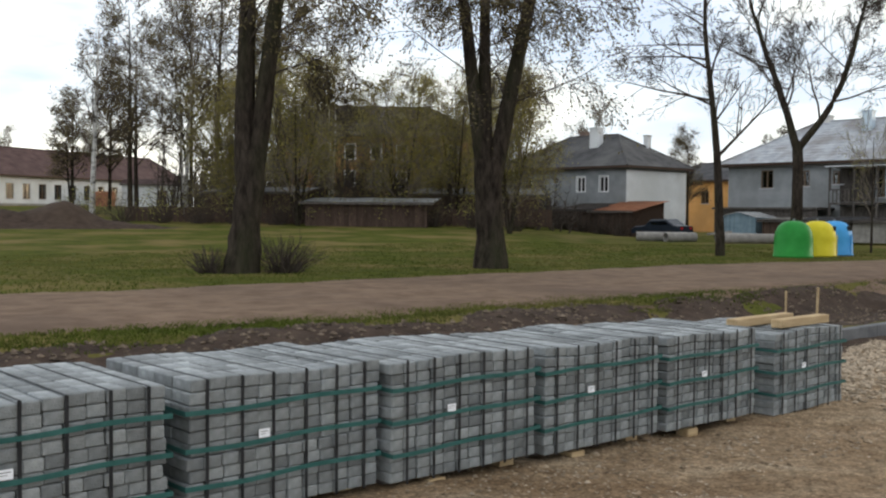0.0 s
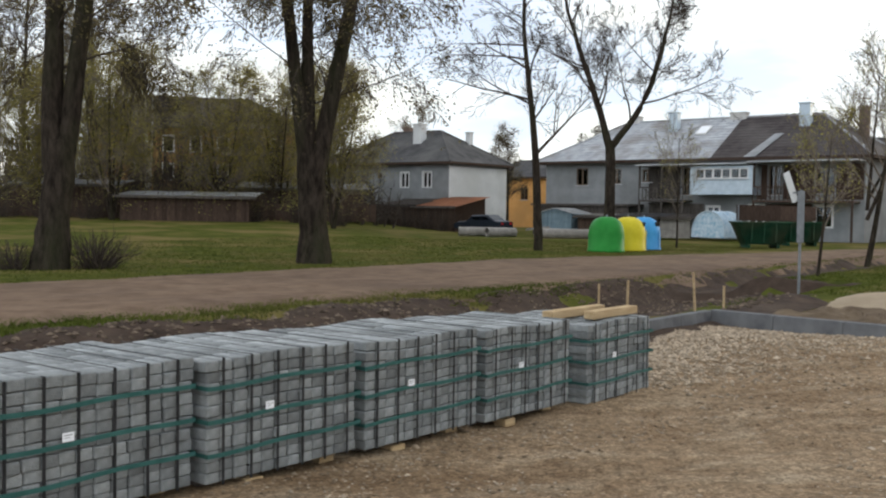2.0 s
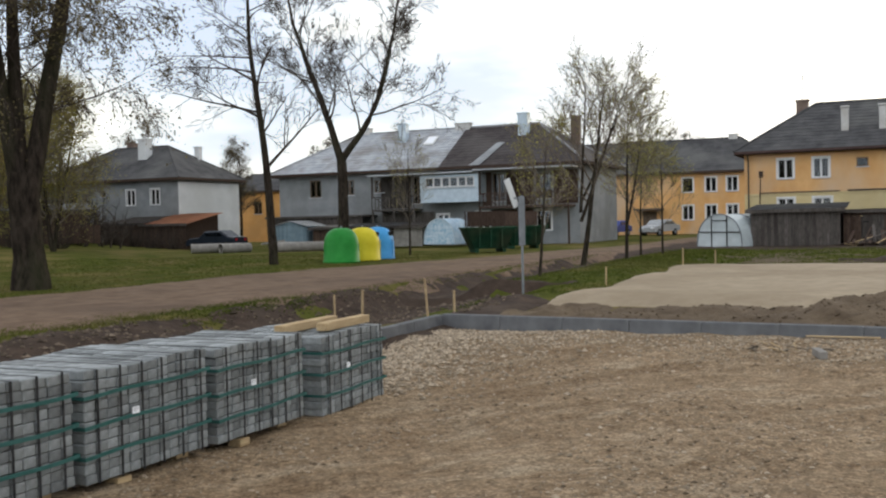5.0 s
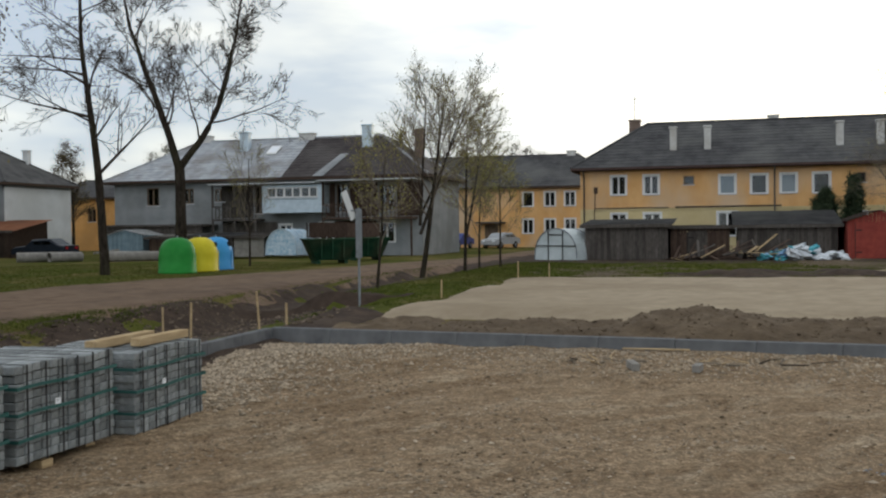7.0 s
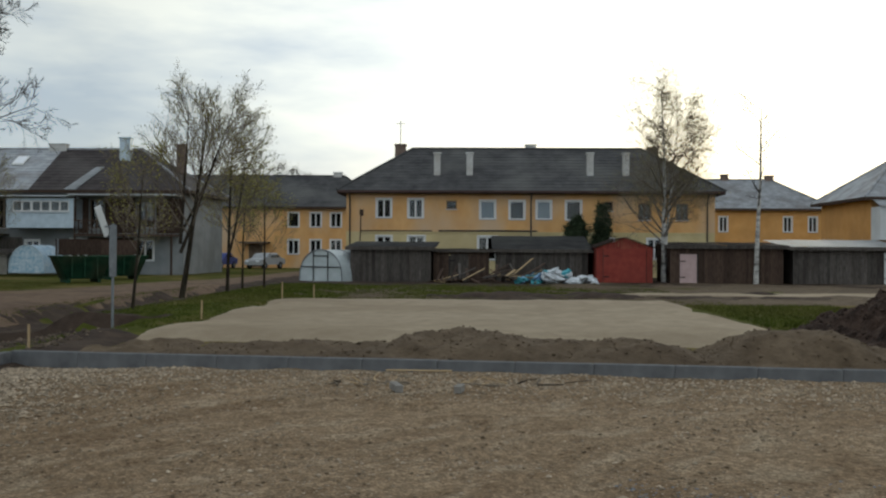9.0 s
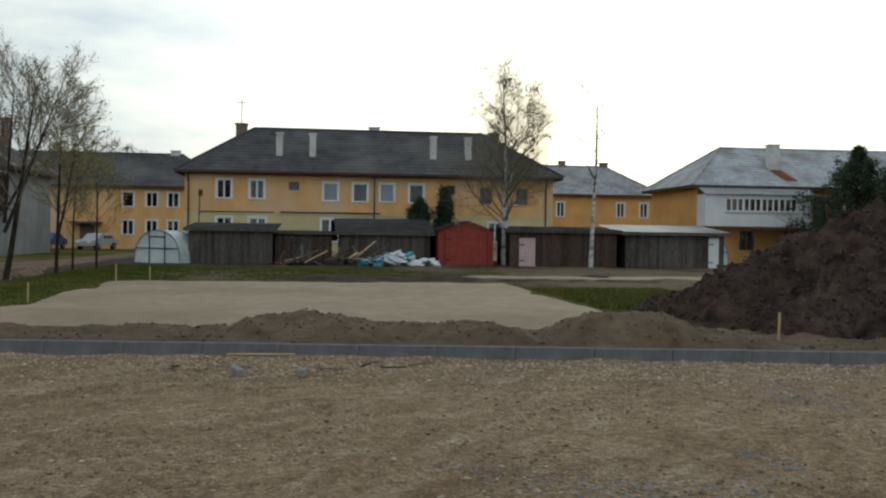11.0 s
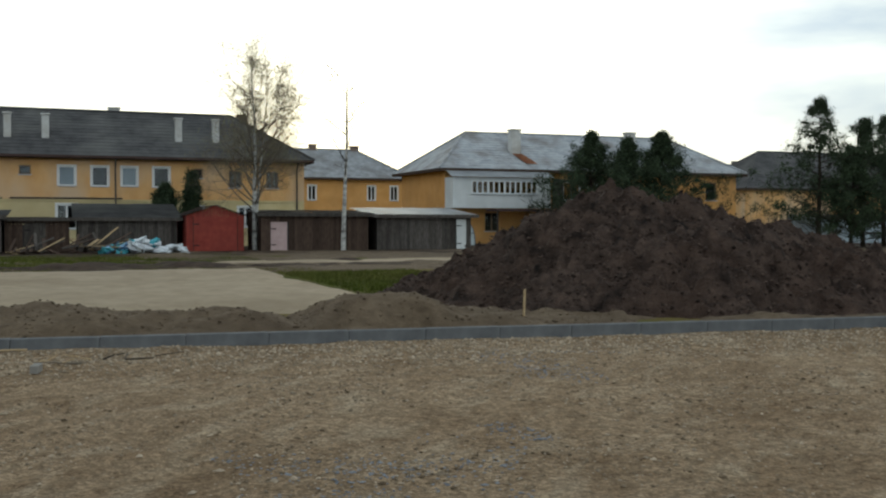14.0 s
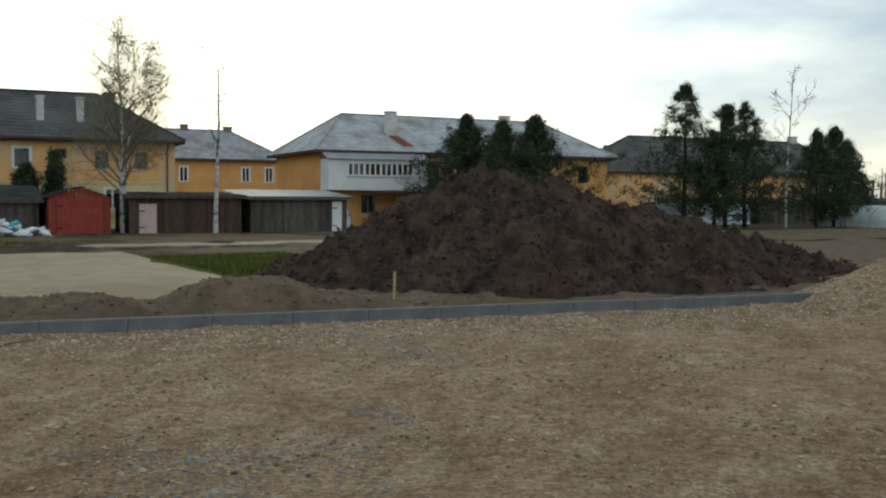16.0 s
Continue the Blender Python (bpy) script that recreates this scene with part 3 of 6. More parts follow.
# ---- paver pallets ----
def box_mesh(name, sx, sy, sz, bevel, material):
    bm = bmesh.new()
    box(bm, -sx / 2, -sy / 2, -sz / 2, sx / 2, sy / 2, sz / 2, bevel=bevel)
    me = bpy.data.meshes.new(name)
    bm.to_mesh(me)
    bm.free()
    me.materials.append(material)
    return me


PAVER = box_mesh("paver", 0.0965, 0.196, 0.0622, 0.006, M_PAVER)
COLS, DEEP, LAYERS, STEP = 12, 5, 11, 0.065


def pallet(a, s, turn, label, lean=0.0, base=0.0, z=0.055):
    """Banded stack of pavers; x runs along the front to the right, y to the back."""
    p = W(a, s)
    t = thing("paver_pallet", pose(p.x, p.y, base - z, 0, 0, YAW_A + turn), label, "pavers", "pallets of pavers in a row")
    for y in (0.12, 0.46, 0.84):
        boxes("pallet_board", [(0.02, y, z - 0.022, 1.18, y + 0.1, z - 0.001)], M_OLDWOOD, t)
    for x, y in ((0.3, 0.03), (1.0, 0.14), (0.3, 0.78), (1.0, 0.78)):
        boxes("pallet_block", [(x, y, -0.03, x + 0.13, y + 0.12, z - 0.024)], M_TIMBER, t, bevel=0.004)
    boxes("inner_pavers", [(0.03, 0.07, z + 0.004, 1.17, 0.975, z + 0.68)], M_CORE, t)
    row_shift = [random.uniform(-0.014, 0.014) for _ in range(LAYERS)]
    col_x = [0.05 + 0.1 * c + random.uniform(-0.0015, 0.0015) for c in range(COLS)]
    col_y = [0.012 * math.sin(c * 0.55 + a * 2.0) + random.uniform(-0.006, 0.006) for c in range(COLS)]
    for k in range(LAYERS):
        for c in range(COLS):
            for d in range(DEEP):
                if d and k < LAYERS - 1 and c not in (0, COLS - 1):
                    continue
                if d and k < LAYERS - 1 and c == COLS - 1 and d > 2:
                    continue
                x, y = col_x[c] + row_shift[k] + random.uniform(-0.002, 0.002), 0.112 + 0.2 * d + random.uniform(-0.005, 0.005) + col_y[c]
                sag = 0.012 * math.sin(c * 0.6 + a * 3)
                shared("paver", PAVER, t, pose(x + lean * k * 0.002, y + row_shift[k] * 0.6, z + STEP / 2 + STEP * k + sag * k / LAYERS, random.uniform(-0.6, 0.6), random.uniform(-1.0, 1.0), random.uniform(-1.6, 1.6)))
    top = z + STEP * LAYERS + 0.006
    for i, x in enumerate((0.1, 0.3, 0.5, 0.7, 0.9, 1.1)):
        x += random.uniform(-0.008, 0.008)
        tie = (-0.012, x - 0.009, x + 0.009)
        boxes("black_band", [(tie[1], tie[0] - 0.002, z, tie[2], tie[0] + 0.001, top)], M_STRAP_K, t)
        bm = bmesh.new()
        box(bm, x - 0.005, -0.012, top + 0.0005, x + 0.005, 0.99, top + 0.003)
        part("top_band", bm, M_STRAP_K, t)
    for h in (0.17, 0.36, 0.55):
        bm = bmesh.new()
        n = 14
        for side in range(3):
            for i in range(n):
                u0, u1 = i / n, (i + 1) / n
                f = lambda u: z + h + 0.006 * math.sin(u * 9 + a) + 0.012 * (u - 0.5)
                if side == 0:
                    c = [(-0.016 + 1.232 * u0, -0.016, f(u0)), (-0.016 + 1.232 * u1, -0.016, f(u1))]
                else:
                    x = -0.017 if side == 1 else 1.217
                    c = [(x, -0.016 + 1.03 * u0, f(0 if side == 1 else 1)), (x, -0.016 + 1.03 * u1, f(0 if side == 1 else 1))]
                q = [bm.verts.new(c[0]), bm.verts.new(c[1]), bm.verts.new((c[1][0], c[1][1], c[1][2] + 0.025)), bm.verts.new((c[0][0], c[0][1], c[0][2] + 0.025))]
                bm.faces.new(q)
        bmesh.ops.remove_doubles(bm, verts=bm.verts, dist=0.0005)
        bmesh.ops.solidify(bm, geom=bm.faces[:], thickness=0.002)
        part("green_band", bm, M_STRAP_G, t)
    lab = boxes("paper_label", [(0.40, -0.021, z + 0.385, 0.465, -0.018, z + 0.43)], M_PAPER, t, "white paper tag with grey print")
    boxes("print_bar", [(0.408, -0.0225, z + 0.415, 0.455, -0.0212, z + 0.419), (0.408, -0.0225, z + 0.403, 0.44, -0.0212, z + 0.406)], M_CORE, lab)
    return t


for a, s, turn, lean, base, txt in ((1.02, 4.52, 0, 0.0, 0.05, "banded stack of grey concrete pavers, tight and square"),
                              (2.35, 4.58, 0.6, 1.0, 0.04, "banded stack of grey pavers, bulging at one edge"),
                              (3.62, 4.53, 0, 0.0, 0.030, "banded stack of grey pavers on timber blocks"),
                              (4.94, 4.57, -1.5, 0.0, -0.005, "banded stack of grey pavers with a paper tag"),
                              (6.32, 4.58, 0, 0.0, -0.035, "pale grey paver stack, bands slightly loose"),
                              (7.84, 4.58, 0.5, 0.0, -0.106, "banded stack of grey pavers beneath two loose beams")):
    pallet(a, s, turn, txt, lean, base)


def beam(a, s, z, turn, length, label, w=0.11, h=0.075):
    p = W(a, s, z)
    bm = bmesh.new()
    box(bm, 0, -w / 2, 0, length, w / 2, h, bevel=0.006)
    ob = part("timber_beam", bm, M_TIMBER)
    ob.matrix_basis = pose(p.x, p.y, p.z, 0, 0, YAW_A + turn)
    return tagged(ob, label, "timber", "beams on the pallet")


beam(7.80, 5.00, 0.624, 1.5, 1.0, "pale sawn timber beam lying on pavers")
beam(8.10, 4.74, 0.624, 1.0, 0.86, "sawn timber offcut lying on pavers")


# ---- buildings ----
def openings_wall(name, L, H, th, holes, material, parent, z0=0.0, label=""):
    """Wall along x from 0 to L, y from 0 (front) to th, with holes (x0, z0, x1, z1) through it."""
    xs = sorted({0.0, L, *[h[0] for h in holes], *[h[2] for h in holes]})
    zs = sorted({z0, H, *[h[1] for h in holes], *[h[3] for h in holes]})
    bm = bmesh.new()
    for i in range(len(xs) - 1):
        for j in range(len(zs) - 1):
            cx, cz = (xs[i] + xs[i + 1]) / 2, (zs[j] + zs[j + 1]) / 2
            if not any(h[0] < cx < h[2] and h[1] < cz < h[3] for h in holes):
                box(bm, xs[i], 0, zs[j], xs[i + 1], th, zs[j + 1])
    bmesh.ops.remove_doubles(bm, verts=bm.verts, dist=0.0005)
    return part(name, bm, material, parent, label)


def window(parent, x0, z0, x1, z1, y=0.0, frame_mat=None, leaves=2, curtain=False, trim=True):
    """Pane set back in its opening, with frame, mullions, casing and sill."""
    fm = frame_mat or M_FRAME
    pane = boxes("window", [(x0 + 0.01, y + 0.10, z0 + 0.01, x1 - 0.01, y + 0.106, z1 - 0.01)], M_GLASS, parent)
    pane.visible_shadow = False
    f = 0.075
    bars = [(x0, y + 0.06, z0, x0 + f, y + 0.12, z1), (x1 - f, y + 0.06, z0, x1, y + 0.12, z1), (x0 + f, y + 0.06, z0, x1 - f, y + 0.12, z0 + f), (x0 + f, y + 0.06, z1 - f, x1 - f, y + 0.12, z1)]
    for i in range(1, leaves):
        cx = x0 + (x1 - x0) * i / leaves
        bars.append((cx - 0.05, y + 0.055, z0 + f, cx + 0.05, y + 0.125, z1 - f))
    boxes("window_frame", bars, fm, pane)
    boxes("sill", [(x0 - 0.06, y - 0.06, z0 - 0.05, x1 + 0.06, y + 0.06, z0)], M_ZINC, pane)
    if trim:
        c = 0.09
        boxes("casing", [(x0 - c, y - 0.02, z0, x0, y + 0.02, z1 + c), (x1, y - 0.02, z0, x1 + c, y + 0.02, z1 + c), (x0, y - 0.02, z1, x1, y + 0.02, z1 + c)], fm, pane)
    if curtain:
        boxes("curtain", [(x0 + 0.05, y + 0.16, z0 + 0.02, x1 - 0.05, y + 0.17, z1 - 0.02)], M_CURTAIN, pane)
    return pane


def hip_roof(parent, L, D, eave, ridge, inset, over, material, label="", name="roof", x0=0.0, split=None):
    """Hipped roof as rows of lapped sheets on each slope; split (x, material) gives the part beyond x another cover."""
    e0, e1 = (x0 - over, -over), (x0 + L + over, D + over)
    rl, rr = Vector((x0 + inset, D / 2, ridge)), Vector((x0 + L - inset, D / 2, ridge))
    A, B, C, E_ = Vector((e0[0], e0[1], eave)), Vector((e1[0], e0[1], eave)), Vector((e1[0], e1[1], eave)), Vector((e0[0], e1[1], eave))

    def slope(p0, p1, q1, q0, bm):
        rows = 14
        lift = (p1 - p0).cross(q0 - p0).normalized() * 0.016
        for r in range(rows):
            u0, u1 = r / rows, (r + 1) / rows
            a, b, c, d = p0.lerp(q0, u0) + lift, p1.lerp(q1, u0) + lift, p1.lerp(q1, u1), p0.lerp(q0, u1)
            v = [bm.verts.new(w) for w in (a, b, c, d)]
            if (c - d).length < 0.01:
                bm.faces.new(v[:3])
            else:
                bm.faces.new(v)
            lo = [bm.verts.new(w - lift) for w in (a, b)]
            bm.faces.new((v[1], v[0], lo[0], lo[1]))
        bmesh.ops.remove_doubles(bm, verts=bm.verts, dist=0.002)

    bm = bmesh.new()
    if split:
        sx, m2 = split
        tb = (sx - e0[0]) / (e1[0] - e0[0])
        PB = A.lerp(B, tb)
        PR = Vector((sx, D / 2, ridge))
        slope(A, PB, PR, rl, bm)
        b2 = bmesh.new()
        slope(PB, B, rr, PR, b2)
        slope(B, C, rr, rr, b2)
        part(name, b2, m2, parent)
    else:
        slope(A, B, rr, rl, bm)
        slope(B, C, rr, rr, bm)
    slope(C, E_, rl, rr, bm)
    slope(E_, A, rl, rl, bm)
    roof = part(name, bm, material, parent, label)
    boxes("eaves_board", [(e0[0], e0[1], eave - 0.2, e1[0], e0[1] + 0.05, eave + 0.01), (e0[0], e1[1] - 0.05, eave - 0.2, e1[0], e1[1], eave + 0.01), (e0[0], e0[1] + 0.05, eave - 0.2, e0[0] + 0.05, e1[1] - 0.05, eave + 0.01), (e1[0] - 0.05, e0[1] + 0.05, eave - 0.2, e1[0], e1[1] - 0.05, eave + 0.01)], M_BROWNWOOD, parent)
    boxes("soffit", [(e0[0] + 0.05, e0[1] + 0.05, eave - 0.06, e1[0] - 0.05, e1[1] - 0.05, eave - 0.03)], M_OLDWOOD, parent)
    bm = bmesh.new()
    for p, q in ((rl, rr), (A, rl), (B, rr), (C, rr), (E_, rl)):
        cyl(bm, p + Vector((0, 0, 0.03)), q + Vector((0, 0, 0.03)), 0.09, sides=6)
    part("ridge_cap", bm, material, parent)
    return roof


def chimney(parent, x, y, z0, z1, w=0.6, d=0.6, material=None):
    bm = bmesh.new()
    box(bm, x - w / 2, y - d / 2, z0, x + w / 2, y + d / 2, z1 - 0.12, bevel=0.02)
    box(bm, x - w / 2 - 0.06, y - d / 2 - 0.06, z1 - 0.12, x + w / 2 + 0.06, y + d / 2 + 0.06, z1, bevel=0.02)
    return part("chimney", bm, material or M_CHIM_B, parent)


def house(m, L, D, H, label, wall_mat, low_mat=None, split_z=None, front=(), right=(), left=(), name="apartment_building"):
    """Shell with openings: front holes (x0, z0, x1, z1, kind), the gables likewise along their own length."""
    h = thing(name, m, label, "building")
    th = 0.3
    fh = [q[:4] for q in front]
    if low_mat:
        openings_wall("wall", L, H, th, [q for q in fh if q[1] >= split_z], wall_mat, h, z0=split_z)
        openings_wall("wall", L, split_z - 0.002, th, [q for q in fh if q[1] < split_z], low_mat, h)
        boxes("string_course", [(0, -0.04, split_z - 0.06, L, 0.0, split_z + 0.06)], low_mat, h)
    else:
        openings_wall("wall", L, H, th, fh, wall_mat, h)
    for holes, x, ang in ((left, 0.0, -90), (right, L, 90)):
        w = openings_wall("wall", D - th, H, th, [q[:4] for q in holes], wall_mat, h)
        w.matrix_basis = pose(x, (D if ang < 0 else th), 0, 0, 0, ang)
        for q in holes:
            window(w, *q[:4], **(q[4] if len(q) > 4 else {}))
    boxes("wall", [(th, D - th, 0, L - th, D, H)], wall_mat, h)
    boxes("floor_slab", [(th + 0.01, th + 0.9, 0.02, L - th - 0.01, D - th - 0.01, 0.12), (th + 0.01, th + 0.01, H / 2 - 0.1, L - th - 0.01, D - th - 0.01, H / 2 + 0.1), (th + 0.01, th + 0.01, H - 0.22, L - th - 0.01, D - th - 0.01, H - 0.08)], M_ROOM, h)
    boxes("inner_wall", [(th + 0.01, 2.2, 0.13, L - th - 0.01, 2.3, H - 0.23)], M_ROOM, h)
    for q in front:
        window(h, *q[:4], **(q[4] if len(q) > 4 else {}))
    return h


V = dict(leaves=2)
V1 = dict(leaves=1)
VC = dict(leaves=1, curtain=True)
VD = dict(leaves=2, frame_mat=M_FRAME_D, trim=False)
VS = dict(leaves=1, frame_mat=M_FRAME_D, trim=False)


def row(xs, z0, z1, w, kinds):
    return [(x, z0, x + w, z1, k) for x, k in zip(xs, kinds)]


# long yellow house across the sand: x = 8.4 - s
Y1 = house(at_as(66, 8.4), 23.8, 9.5, 5.42, "weathered yellow stucco two-storey house with dark hipped roof", M_YELLOW, M_YELLOW_LOW, 2.85,
           front=[(1.99, 3.8, 2.92, 5.02, V), (4.05, 3.8, 4.98, 5.02, V), (6.52, 4.38, 7.18, 4.93, VS), (8.72, 3.74, 9.67, 4.92, VC), (10.62, 3.72, 11.57, 4.92, V1), (12.37, 3.74, 13.29, 4.92, VC), (14.26, 3.7, 15.22, 4.93, V1),
                  (16.74, 4.3, 17.28, 4.91, VS), (18.9, 3.72, 19.7, 4.8, VD), (21.3, 3.72, 22.1, 4.8, VD),
                  (1.99, 1.3, 2.95, 2.6, V), (4.05, 1.3, 5.1, 2.6, V), (8.6, 1.1, 9.75, 2.6, V), (12.4, 1.2, 13.3, 2.5, V), (16.4, 1.2, 17.3, 2.5, V), (19.5, 1.2, 20.4, 2.5, V)])
hip_roof(Y1, 23.8, 9.5, 5.55, 8.75, 4.0, 0.55, M_SLATE)
chimney(Y1, 3.1, 5.4, 7.3, 9.15, 0.75, 0.7)
bm = bmesh.new()
cyl(bm, (3.1, 5.4, 9.1), (3.1, 5.4, 10.8), 0.03, sides=5)
cyl(bm, (2.8, 5.4, 10.6), (3.4, 5.4, 10.6), 0.02, sides=4)
part("antenna", bm, M_METAL, Y1)
chimney(Y1, 20.7, 5.4, 7.6, 8.95, 0.75, 0.7)
chimney(Y1, 12.2, 5.0, 8.3, 9.1, 0.7, 0.5, M_CHIM_W)
for x in (5.85, 8.0, 15.95, 18.3):
    chimney(Y1, x, 1.5, 6.5, 8.2, 0.42, 0.4, M_CHIM_W)

boxes("gutter", [(-0.5, -0.66, 5.42, 24.3, -0.56, 5.52)], M_ROOF_B, Y1)
for x in (0.25, 12.0, 23.3):
    bm = bmesh.new()
    cyl(bm, (x, -0.60, 5.42), (x, -0.09, 4.95), 0.05, sides=7)
    cyl(bm, (x, -0.09, 4.95), (x, -0.09, 0.2), 0.05, sides=7)
    part("downpipe", bm, M_OLDWOOD, Y1)
bm = bmesh.new()
cyl(bm, (0.9, -0.7, 0), (1.05, -0.7, 4.2), 0.035, sides=6)
box(bm, 0.95, -0.74, 3.9, 1.2, -0.66, 4.3)
part("bird_box_pole", bm, M_BROWNWOOD, Y1)
boxes("ledge", [(6.0, -0.10, 2.93, 12.4, -0.045, 3.02), (0.9, -0.10, 2.93, 5.6, -0.045, 2.99)], M_OLDWOOD, Y1)

# its twin behind it, seen past the gable
Y2 = house(at_as(95, 33), 24, 9.5, 5.6, "yellow two-storey house with dark roof behind the trees", M_YELLOW,
           front=[(x, z, x + 1.0, z + 1.35, k) for z, ks in ((1.3, (V, V, V, V, V, V)), (3.85, (VD, V, V1, V, V, V))) for x, k in zip((3.2, 6.5, 15.3, 17.4, 19.3, 21.6), ks)])
hip_roof(Y2, 24, 9.5, 5.75, 9.0, 4.0, 0.5, M_SLATE)
chimney(Y2, 19.3, 4.9, 8.4, 9.4, 0.8, 0.7, M_CHIM_W)
boxes("porch_roof", [(11.0, -1.4, 2.3, 13.6, -0.01, 2.45)], M_OLDWOOD, Y2)
boxes("porch_door", [(11.6, -0.06, 0.1, 12.9, -0.005, 2.2)], M_FRAME_D, Y2)

Y3 = house(at_as(95, -9.5), 23, 9.5, 5.6, "yellow house with grey roof behind the garden sheds", M_ORANGE,
           front=[(x, 3.6, x + 0.75, 5.0, V) for x in (13.0, 18.9, 21.2)])
hip_roof(Y3, 23, 9.5, 5.75, 8.75, 4.0, 0.5, M_ROOF_L)
chimney(Y3, 14.6, 4.9, 8.2, 9.3, 0.7, 0.6, M_CHIM_B)
chimney(Y3, 18.9, 4.9, 8.2, 9.2, 0.8, 0.6, M_CHIM_B)

# house with the boarded white loggia
G1 = house(at_as(66, -25.3), 24.2, 9.4, 5.1, "orange-yellow house with pale worn roof and white loggia", M_ORANGE,
           front=[(21.4, 3.2, 22.4, 4.55, VS), (3.0, 0.9, 4.1, 2.2, VD)])
hip_roof(G1, 24.2, 9.4, 5.25, 8.2, 3.4, 0.6, M_ROOF_P, "weathered pale grey sheet roof with rust stains")
chimney(G1, 6.15, 1.9, 6.1, 8.3, 0.75, 0.65, M_CHIM_W)
chimney(G1, 17.2, 4.2, 7.4, 8.6, 0.8, 0.6, M_CHIM_W)
bm = bmesh.new()
slope = (8.2 - 5.25) / (9.4 / 2 + 0.6)
vs = [bm.verts.new((x, y, 5.25 + slope * (y + 0.6) + 0.06)) for x, y in ((6.3, 0.1), (7.2, 0.1), (6.6, 1.55), (5.8, 1.55))]
bm.faces.new(vs)
bmesh.ops.solidify(bm, geom=bm.faces[:], thickness=0.02)
part("rusty_flashing", bm, M_RUST, G1, "rust-stained flashing below the chimney")
log = openings_wall("loggia", 7.4, 4.6, 0.12, [(1.4, 3.48, 6.35, 4.38)], M_WHITE, G1, z0=2.5, label="white boarded upper loggia with a band of windows")
log.matrix_basis = pose(0, -1.5, 0)
for i in range(4):
    window(log, 1.4 + i * 1.2375, 3.48, 1.4 + (i + 1) * 1.2375, 4.38, leaves=3, trim=False, y=-0.04)
boxes("loggia_side", [(0, -1.38, 2.5, 0.12, 0, 4.6), (7.28, -1.38, 2.5, 7.4, 0, 4.6), (0.12, -1.38, 2.5, 7.28, 0, 2.6)], M_WHITE, G1)
bm = bmesh.new()
vs = [bm.verts.new(c) for c in ((-0.15, -1.75, 4.62), (7.6, -1.75, 4.62), (7.6, 0.1, 5.35), (-0.15, 0.1, 5.35))]
bm.faces.new(vs)
bmesh.ops.solidify(bm, geom=bm.faces[:], thickness=0.05)
part("loggia_roof", bm, M_ZINC, G1)
log2 = openings_wall("loggia", 5.0, 4.6, 0.12, [(0.8, 3.1, 4.2, 4.4)], M_OLDWOOD, G1, z0=2.5, label="brown boarded loggia with white window")
log2.matrix_basis = pose(7.9, -0.9, 0)
window(log2, 0.8, 3.1, 4.2, 4.4, leaves=5, trim=False)
boxes("terrace_roof", [(2.5, -3.2, 2.28, 8.6, -1.4, 2.4)], M_ROOF_B, G1)
for x in (2.6, 5.5, 8.4):
    boxes("terrace_post", [(x, -3.1, 0, x + 0.1, -3.0, 2.28)], M_OLDWOOD, G1)

R1 = house(at_as(80, -61.3), 34, 9.5, 4.6, "yellow house with grey roof behind the pines", M_YELLOW,
           front=[(x, 2.9, x + 1.0, 4.1, V) for x in (27.5, 30.0)])
hip_roof(R1, 34, 9.5, 4.75, 8.6, 5.0, 0.5, M_SLATE)
chimney(R1, 28.5, 4.9, 7.9, 9.3, 0.9, 0.7, M_CHIM_W)
chimney(R1, 18.0, 4.9, 7.9, 9.2, 0.9, 0.7, M_CHIM_B)
B1 = house(at_as(135, -99), 12, 10, 10.4, "grey concrete apartment block far off", M_CONC,
           front=[(0.6 + i * 1.6, z, 1.6 + i * 1.6, z + 1.4, V) for z in (1, 4, 7) for i in range(2)])
boxes("flat_roof", [(-0.2, -0.2, 10.4, 12.2, 10.2, 10.7)], M_CONC, B1)
chimney(B1, 4.5, 3, 10.6, 11.4, 1.0, 0.8, M_CONC)

# long grey house with timber balconies behind the skips: x = 42.8 - s
L1 = house(at_as(66, 42.8), 23.7, 10.0, 5.35, "long grey two-storey house with patchwork roof and timber balconies", M_GREY,
           front=[(2.7, 3.7, 3.7, 5.0, VD), (5.7, 3.8, 6.5, 4.9, VD), (8.2, 3.9, 9.0, 4.8, VD), (11.3, 3.0, 12.1, 4.9, VD), (17.5, 3.0, 18.4, 4.9, VD), (20.6, 3.1, 21.8, 4.8, VD),
                  (13.2, 1.0, 14.1, 2.2, V), (16.2, 0.9, 17.2, 2.3, V), (20.6, 0.9, 21.7, 2.3, V), (4.5, 0.9, 5.6, 2.3, VD)],
           )
hip_roof(L1, 23.7, 10.0, 5.5, 8.7, 4.4, 0.6, M_ROOF_P, split=(13.6, M_ROOF_D))
chimney(L1, 8.9, 3.6, 6.9, 9.2, 0.7, 0.6, M_CHIM_Z)
chimney(L1, 18.6, 3.6, 6.9, 9.4, 0.75, 0.6, M_CHIM_Z)
chimney(L1, 13.3, 5.0, 8.5, 9.1, 1.2, 0.6, M_CHIM_W)
chimney(L1, 5.0, 5.2, 8.2, 9.2, 0.6, 0.6, M_CHIM_W)
chimney(L1, 22.0, 5.2, 7.0, 9.1, 0.6, 0.6, M_CHIM_B)


def on_slope(u, over=0.6, eave=5.5, ridge=8.7, depth=10.0):
    """Front slope of the long grey house: height at u metres back from the eaves edge."""
    return eave + (ridge - eave) * u / (depth / 2 + over)


